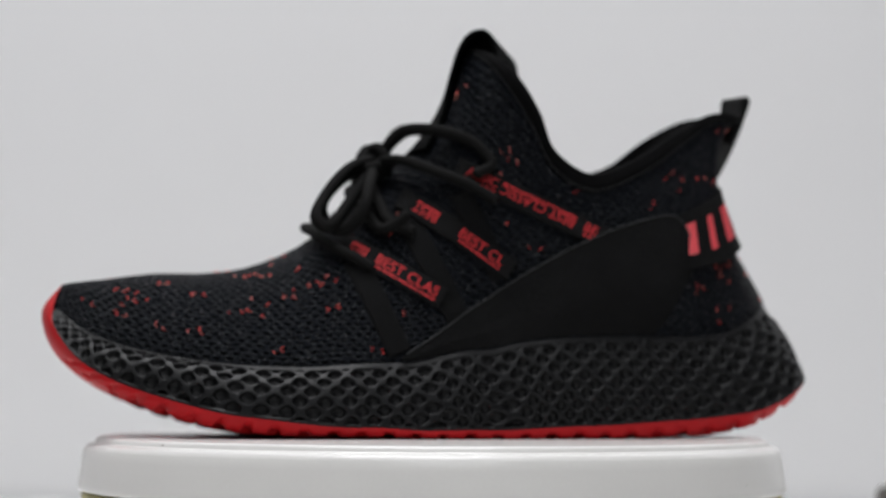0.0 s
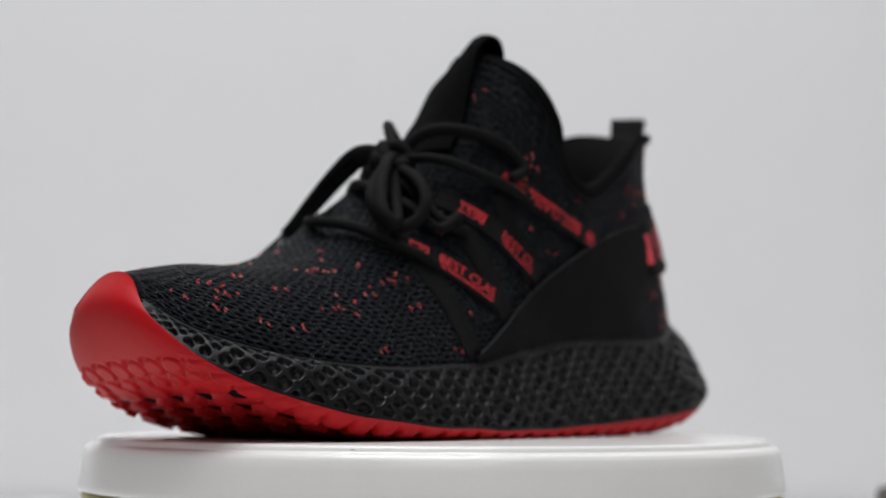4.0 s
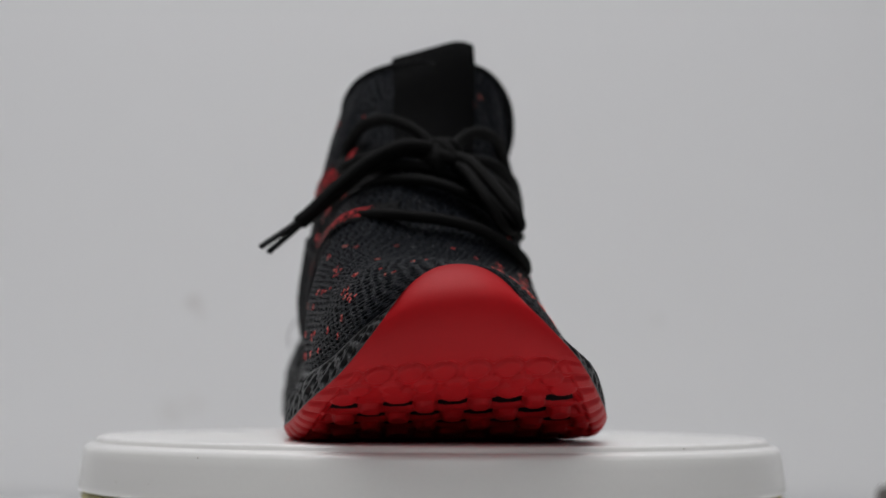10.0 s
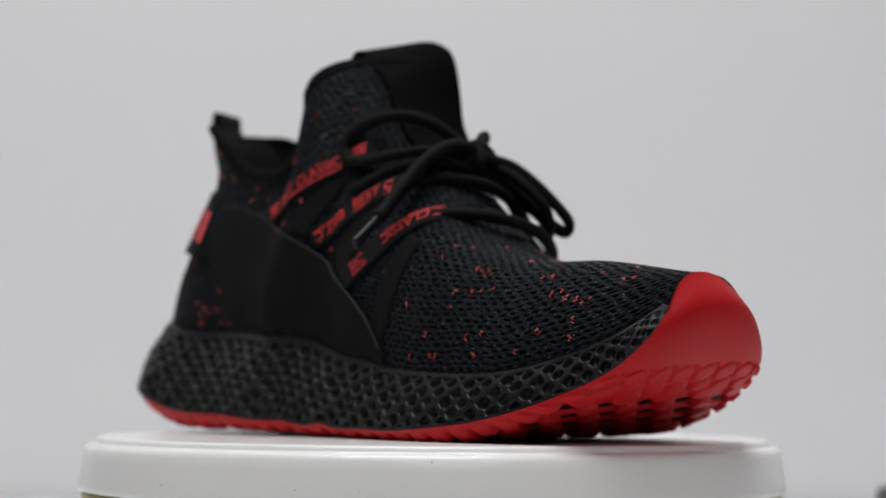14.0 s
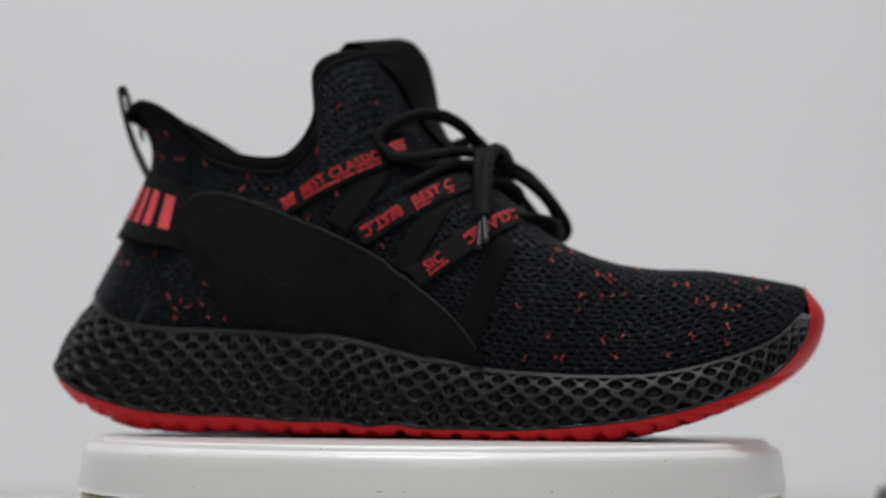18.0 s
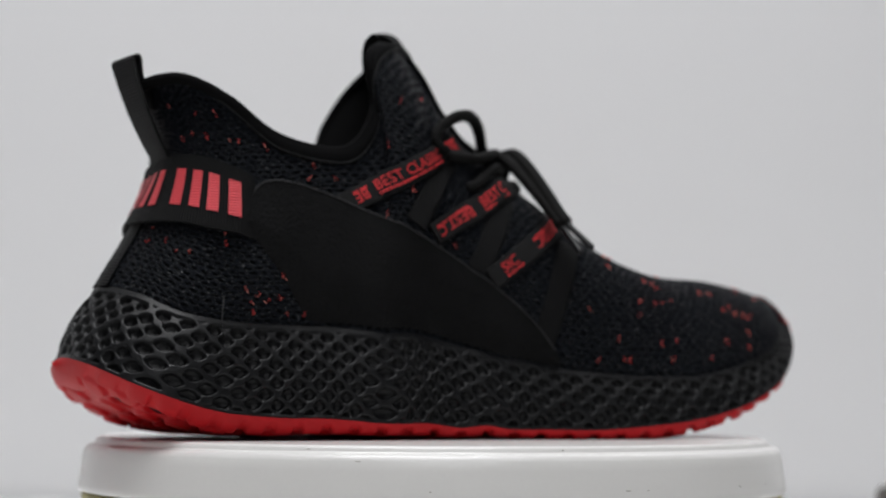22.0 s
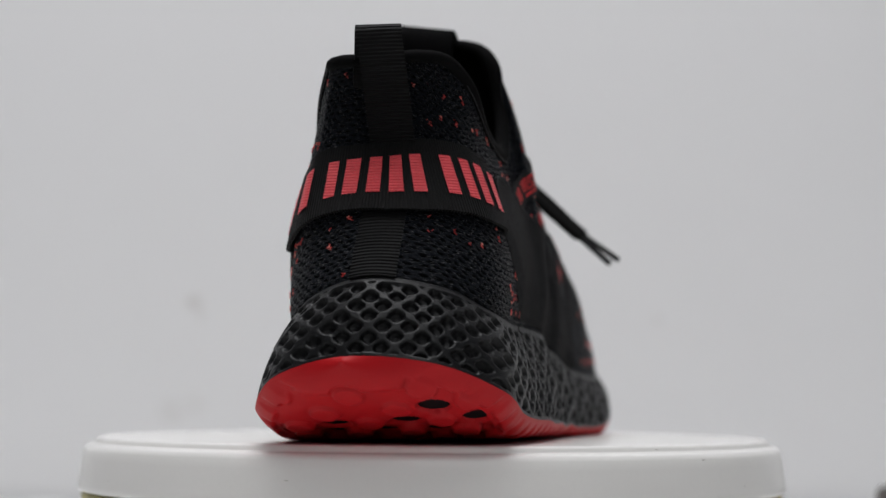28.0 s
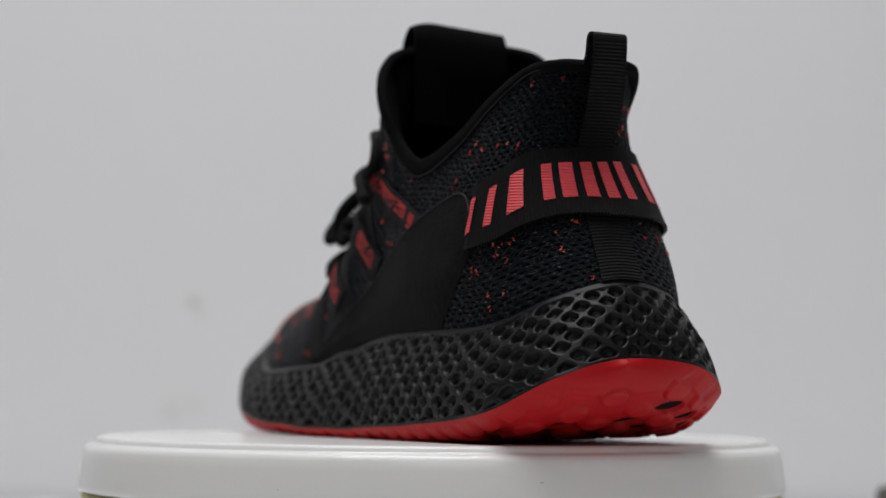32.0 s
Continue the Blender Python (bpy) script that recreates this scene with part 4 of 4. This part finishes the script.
def pull_loops():
    """The heel's grosgrain loop and the wide tape on the tongue."""
    us = np.linspace(18.0, 22.5, 181)
    ws = np.linspace(0.0, 0.58, 30)
    G = shell(us, ws)
    N = face_out(G)
    N *= np.sign(-N[80, 20, 0])
    y = np.linspace(-8.6, -23.2, 9) * MM
    rows = []
    for k in range(30):
        order = np.argsort(G[:, k, 1])
        col = [np.interp(y, G[order, k, 1], (G[:, k] + N[:, k] * 0.0010)[order, c]) for c in range(3)]
        rows.append(np.stack(col, 1))
    low = np.stack(rows)
    for _ in range(6):
        low[1:-1] = (low[:-2] + 2 * low[1:-1] + low[2:]) / 4
    f = np.linspace(0, 1, 9)[:, None]
    tip = (np.array([-129.4, -8.1, 134.6]) * (1 - f) + np.array([-124.6, -22.4, 135.4]) * f) * MM
    inward = np.array([0.935, 0.353, 0.0])
    taut = np.stack([low[-1] * (1 - k) + tip * k - inward * 0.0017 * math.sin(k * math.pi) for k in (0.15, 0.3, 0.5, 0.7, 0.85, 1.0)])
    FOLD = ((0.2, 1.5), (1.3, 2.6), (2.9, 2.4), (3.9, 0.8), (4.2, -2.2), (4.8, -5.4), (6.6, -8.0), (8.6, -11.0), (9.8, -17.0))
    fold = np.stack([tip + inward * a * MM + np.array([0, 0, b * MM]) for a, b in FOLD])
    P = np.concatenate([low, taut, fold])
    P = np.stack([even(P[:, j], 120) for j in range(9)], 1)
    out = face_out(P)
    out *= np.sign(-out[5, 4, 0])
    ob = link_mesh("heel_loop", slab(P, 0.0010, out, grid_uv(P)), PULL_TAPE, shoe, "black grosgrain pull loop with cross ribs")
    smooth_by_angle(ob, 50)
    path = np.array([(9, 111), (3.8, 121), (1.5, 130), (0, 140), (-2, 149), (-5, 156), (-9.5, 159.3), (-15, 159.8), (-18.5, 155.5), (-18.5, 146), (-18, 134), (-18, 120)]) * MM
    line = even(path, 80)
    y = np.linspace(-16.8, 15, 13) * MM
    P = np.stack([np.broadcast_to(line[:, None, 0], (80, 13)), np.broadcast_to(y[None], (80, 13)), np.broadcast_to(line[:, None, 1], (80, 13))], -1).copy()
    high = np.clip((P[:, :, 2] - 0.104) / 0.040, 0, 1)
    off = (0.016 - P[:, :, 1]) / 0.030
    P[:, :, 2] -= high * off * 0.0065
    P[:, :, 0] -= high * off * 0.0155 + (1 - high) * (P[:, :, 1] / 0.0145) ** 2 * 0.0035
    P[:, :, 1] += high * 0.0012
    droop = np.clip((P[:, :, 1] - 0.007) / 0.010, 0, 1) ** 2
    P[:, :, 2] -= high * droop * 0.0036
    P[:, :, 0] -= high * droop * 0.0036
    tongue = np.concatenate([shell(np.linspace(a, b, 60), np.linspace(0.35, 1, 60)).reshape(-1, 3) for a, b in ((6.5, 12.5), (27.5, 33.5))])
    for i in range(34):
        for j in range(13):
            d = (tongue[:, 1] - P[i, j, 1]) ** 2 + (tongue[:, 2] - P[i, j, 2]) ** 2
            close = np.where(d < 0.0025 ** 2)[0]
            if len(close):
                P[i, j, 0] = max(P[i, j, 0], tongue[close, 0].max() + 0.0014)
    for _ in range(10):
        P[1:-1, :, 0] = (P[:-2, :, 0] + 2 * P[1:-1, :, 0] + P[2:, :, 0]) / 4
        P[:40, 1:-1, 0] = (P[:40, :-2, 0] + 2 * P[:40, 1:-1, 0] + P[:40, 2:, 0]) / 4
    out = face_out(P)
    out *= np.sign(out[10, 6, 0])
    ob = link_mesh("tongue_tape", slab(P, 0.0013, out, grid_uv(P)), TONGUE_TAPE, shoe, "wide plain black tape loop on the tongue")
    smooth_by_angle(ob, 50)


pull_loops()


def collar():
    u = np.linspace(10.0, 30.0, 300)
    P = shell(u, np.array([0.96, 1.0]))
    line = P[:, 1].copy()
    line[:, 2] -= 0.0018
    inward = np.array([-45 * MM, -8 * MM]) - line[:, :2]
    line[:, :2] += unit(inward) * 0.0008
    stations = np.linspace(9.6, 30.4, 210)
    G = shell(stations, np.linspace(0, 1, 60))
    tall = np.linalg.norm(np.diff(G, axis=1), axis=2).sum(1)
    wide = 0.0078 * np.interp(stations, [9.6, 10.6, 16.5, 18, 22.5, 24, 29.4, 30.4], [0.5, 1, 1, 0.5, 0.5, 1, 1, 0.5])
    low = list(zip(stations.tolist(), (1 - wide / tall).tolist()))
    B, out = stretch(9.6, 30.4, 210, low, ((9.6, 1.0), (30.4, 1.0)), 10, [0.3, 1.0, 1.4, 1.55, 1.6, 1.55, 1.4, 1.1, 0.7, 0.2])
    band = link_mesh("collar_band", slab(B, 0.0009, out, grid_uv(B)), BLACK_LINING, shoe, "smooth padded black collar band")
    seam = B[:, 1] + out[:, 1] * 0.0001
    link_mesh("band_stitching", tube(seam[1:-1], 0.00018, 6), STITCH, band, "dark stitching along the band")
    link_mesh("collar_binding", tube(line, 0.0021, 10), BLACK_LINING, shoe, "soft black collar binding")


collar()

# ---- red flecks in the knit, by station round the shoe and height on the upper ----
FLECKS_TOE = [(1.03, .365), (1.63, .585), (1.83, .56), (1.83, .475), (2.03, .485), (2.27, .265), (2.8, .235), (2.17, .69), (1.53, .34), (2.77, .56), (3.0, .55), (3.53, .39), (3.77, .385),
              (3.87, .705), (4.13, .67), (4.27, .42), (3.97, .48), (4.5, .115), (5.2, .495), (5.57, .31), (5.53, .46), (6.3, .07), (6.57, .055), (7.13, .2), (4.73, .495), (4.57, .9), (4.33, .795),
              (4.03, .715), (4.3, .665), (4.83, .65), (3.77, .72), (1.43, .595), (1.7, .49), (0.77, .4), (1.87, .45), (2.83, .57), (2.4, .235), (3.03, .235), (3.9, .39), (4.57, .455), (5.03, .495), (4.17, .34), (1.73, .305)]
FLECKS_LEFT = [(10.07, .75), (9.27, .79), (11.73, .655), (12.03, .655), (12.4, .685), (12.13, .7), (11.7, .575), (14.63, .845), (16.27, .67), (16.33, .695), (16.77, .81), (16.9, .7), (17.0, .75), (16.6, .795),
               (19.3, .92), (17.37, .215), (18.07, .1), (18.03, .285), (17.9, .26), (11.83, .42), (12.63, .38), (13.1, .4), (7.03, .635), (7.23, .585), (6.73, .625), (6.63, .545), (5.83, .665),
               (18.4, .905), (17.5, .715), (17.2, .23), (17.17, .2), (17.67, .11), (17.7, .055), (17.97, .25), (18.4, .28), (17.83, .3), (19.27, .17), (19.57, .265), (17.8, .695), (18.3, .65), (18.27, .275), (18.17, .215)]
FLECKS_HEEL = [(19.6, .265), (19.27, .24), (19.3, .16), (19.6, .025), (20.97, .855), (21.9, .82), (21.37, .69), (21.73, .72), (22.23, .73), (20.9, .21), (20.93, .27), (22.8, .34), (21.67, .21), (23.67, .095), (23.43, .04), (23.53, .115),
               (22.57, .87), (22.93, .78), (23.13, .8), (23.77, .865), (24.7, .86), (24.57, .775), (25.17, .8), (26.97, .51), (28.43, .455), (29.8, .35), (29.93, .275), (22.0, .225), (22.87, .3), (21.4, .235), (23.4, .08), (23.3, .13),
               (23.97, .215), (23.9, .115), (24.07, .05), (24.4, .055), (28.37, .96), (28.6, .745), (29.6, .695), (27.77, .675)]
FLECKS_RIGHT = [(35.6, .88), (36.83, .895), (36.73, .745), (35.4, .715), (35.13, .665), (35.07, .55), (35.97, .545), (36.23, .56), (36.3, .525), (37.4, .55), (36.27, .4), (36.5, .43), (35.73, .37), (35.7, .285), (36.5, .18),
                (36.17, .155), (35.17, .145), (34.53, .25), (37.9, .425), (38.0, .37), (38.3, .335), (38.4, .365), (38.37, .61), (38.9, .595), (38.7, .775), (38.7, .845), (37.63, .175), (38.2, .215), (38.17, .1), (37.23, .085),
                (36.4, .08), (35.47, .06), (34.8, .05)]


def flecks():
    """Each fleck is a few short loops of red yarn that lie on the knit."""
    rng = random.Random(11)
    bm = bmesh.new()
    bmesh.ops.create_icosphere(bm, subdivisions=1, radius=1.0)
    ball = np.array([v.co for v in bm.verts])
    tris = np.array([[v.index for v in f.verts] for f in bm.faces])
    bm.free()
    pts, faces = [], []
    more = [(u + rng.choice((-1, 1)) * rng.uniform(0.12, 0.25), min(0.97, w + rng.uniform(-0.04, 0.05))) for u, w in FLECKS_TOE + FLECKS_RIGHT if rng.random() < 0.2]
    for k, (u, w) in enumerate(FLECKS_TOE + FLECKS_RIGHT + more + FLECKS_LEFT + FLECKS_HEEL):
        small = 0.88 if k < len(FLECKS_TOE + FLECKS_RIGHT + more) else 0.78
        P = shell(np.array([u - 0.05, u, u + 0.05]), np.clip(np.array([w - 0.01, w, w + 0.01]), 0, 1))
        c, du, dw = P[1, 1], unit(P[2, 1] - P[0, 1]), unit(P[1, 2] - P[1, 0])
        n = unit(np.cross(dw, du)) * FLECK_OUT
        count, drift = rng.choice((2, 3, 3, 4, 4)), rng.uniform(-0.5, 0.5)
        for j in range(count):
            turn = (0.55 if j % 2 else -0.45) + rng.uniform(-0.25, 0.25)
            a = du * math.cos(turn) + dw * math.sin(turn)
            b = np.cross(n, a)
            step = j - (count - 1) / 2
            at = c + dw * step * 0.00072 * small + du * (step * drift * 0.0008 + rng.uniform(-0.0006, 0.0006)) + n * 0.0005
            s = rng.uniform(0.75, 1.2) * small
            q = at + ball[:, :1] * a * 0.00082 * s + ball[:, 1:2] * b * 0.00016 * s + ball[:, 2:] * n * 0.0003
            faces += (tris + len(pts)).tolist()
            pts += q.tolist()
    mesh = bpy.data.meshes.new("flecks")
    mesh.from_pydata(pts, [], faces)
    tagged(link_mesh("fleck_yarn", mesh, RED_YARN, shoe, "short loops of red yarn in the knit"), kind="stuff")


FLECK_OUT = -1.0
flecks()


# ---- the lace ----
def lace():
    cord = 2.45 * MM
    RUNS = (
        [(27, 33, 63), (33, 31, 67), (41, 24.5, 71.5), (46.5, 13, 77), (49, 1, 79.8), (49.5, -10, 81), (46, -20, 82), (38, -29, 82), (30, -36, 79)],
        [(8, -39, 85), (12, -37, 88.5), (19, -28, 94.5), (26, -17, 97), (32, -5, 96), (33, 6, 92.5), (29, 19, 86.5), (23, 29, 78), (14, 31, 83)],
        [(-1, -38.5, 93), (3, -37.5, 95), (13, -27, 102), (20, -15, 103.5), (25, -3, 101.5), (26, 9, 97.5), (24, 20, 89.5), (20, 28, 81), (12, 32, 77)],
        [(-12, 32, 99), (-18, 31, 103), (-12, 28, 111), (-3, 25.5, 115), (6, 21, 117), (13, 14, 117), (18, 8, 113), (23, 4, 106)],
        [(-19, 35, 89), (-9, 33, 95), (3, 29.5, 100), (13, 22, 104.5), (19, 12, 106), (23, 5, 105)],
        [(-3, -35, 104), (-12, -35, 109), (-11, -33, 115), (-2, -28, 121), (7, -20, 122.5), (14, -11, 119), (19, -3, 112), (23, 2, 106)],
        [(-8, -36.5, 105), (3, -34.5, 104.5), (12, -27, 107), (18, -16, 108.5), (22, -4, 107), (24, 2, 105)],
    )
    for k, run in enumerate(RUNS):
        link_mesh("lace_run", tube(even(np.array(run) * MM, 70), cord, 10, 0.85), LACE_CORD, shoe, "round black lace cord")
    LOOPS = (
        [(25, 4, 107), (33, 11, 103.5), (40, 17, 96.5), (45.6, 23, 88), (47.6, 27.4, 82), (44, 29, 78.5), (40, 26, 81), (35, 19, 88), (27, 8, 100)],
        [(24, 5, 104), (33, 9, 101), (41, 13, 94), (45, 17.3, 87), (43, 21.5, 80), (38, 25.5, 77.5), (32.5, 29, 81), (29, 29, 88), (27, 22, 96), (25, 9, 102)],
    )
    for run in LOOPS:
        link_mesh("bow_loop", tube(even(np.array(run) * MM, 80), cord, 10, 0.85), LACE_CORD, shoe, "bow loop of black lace cord")
    ENDS = (
        [(24, 3, 107), (27, -6, 110), (27.5, -16, 109.5), (28, -28, 103), (30, -40, 92.5), (32.3, -52, 81), (36.4, -66.5, 70.3)],
        [(24, 2, 104), (22, -8, 108.5), (22.5, -18, 107), (25, -29, 99.5), (28.5, -41, 89), (31, -51.5, 79.5), (33.2, -63.6, 68.6)],
    )
    for run in ENDS:
        p = even(np.array(run) * MM, 90)
        cut = 72
        ob = link_mesh("lace_end", tube(p[:cut], np.linspace(1, 1, cut) * cord, 10, 0.9), LACE_CORD, shoe, "hanging end of black lace cord")
        link_mesh("aglet", tube(p[cut - 2:], 1.15 * MM, 10), AGLET, ob, "glossy dark plastic tip")
    WRAPS = (
        [(19, -2, 104), (22, -3, 109), (26, 0, 111), (28.5, 4, 107), (27, 7, 101), (22, 6, 100)],
        [(20, 7, 101), (19.5, 8, 106.5), (22, 5, 111), (26, 0, 110), (29, -1, 104.5), (26, 0, 100)],
        [(24, -4, 103), (28, -1, 106.5), (29.5, 4, 105), (26, 8.5, 103), (22, 9, 104)],
    )
    for run in WRAPS:
        link_mesh("lace_knot", tube(even(np.array(run) * MM, 40), cord * 1.05, 10), LACE_CORD, shoe, "knotted black lace cord")


lace()


def loose_thread():
    run = np.array([(-97, -48.5, 52), (-98, -53.2, 48.5), (-99, -56, 44.5), (-99.5, -57.2, 40.5), (-99, -56.2, 38.5), (-98.5, -57.5, 36.5)]) * MM
    link_mesh("loose_thread", tube(even(run, 24), 0.00022, 6), STITCH, shoe, "stray dark thread at the heel")


loose_thread()


def small_block():
    ob = part("block", box_bm(0.05, 0.04, 0.024, (0, 0, 0.012), 0.005), DARK, None, "small dark brown block on the white table")
    ob.location = (0.246, 0.2, 0)
    tagged(ob, "", "block")


small_block()


def motions():
    walk(shoe, [(t, pose(0, 0, PLATTER_Z, 0, 0, 186.6 + a)) for t, a in SPIN])
    walk(platter, [(t, pose(0, 0, 0, 0, 0, a)) for t, a in SPIN])


motions()
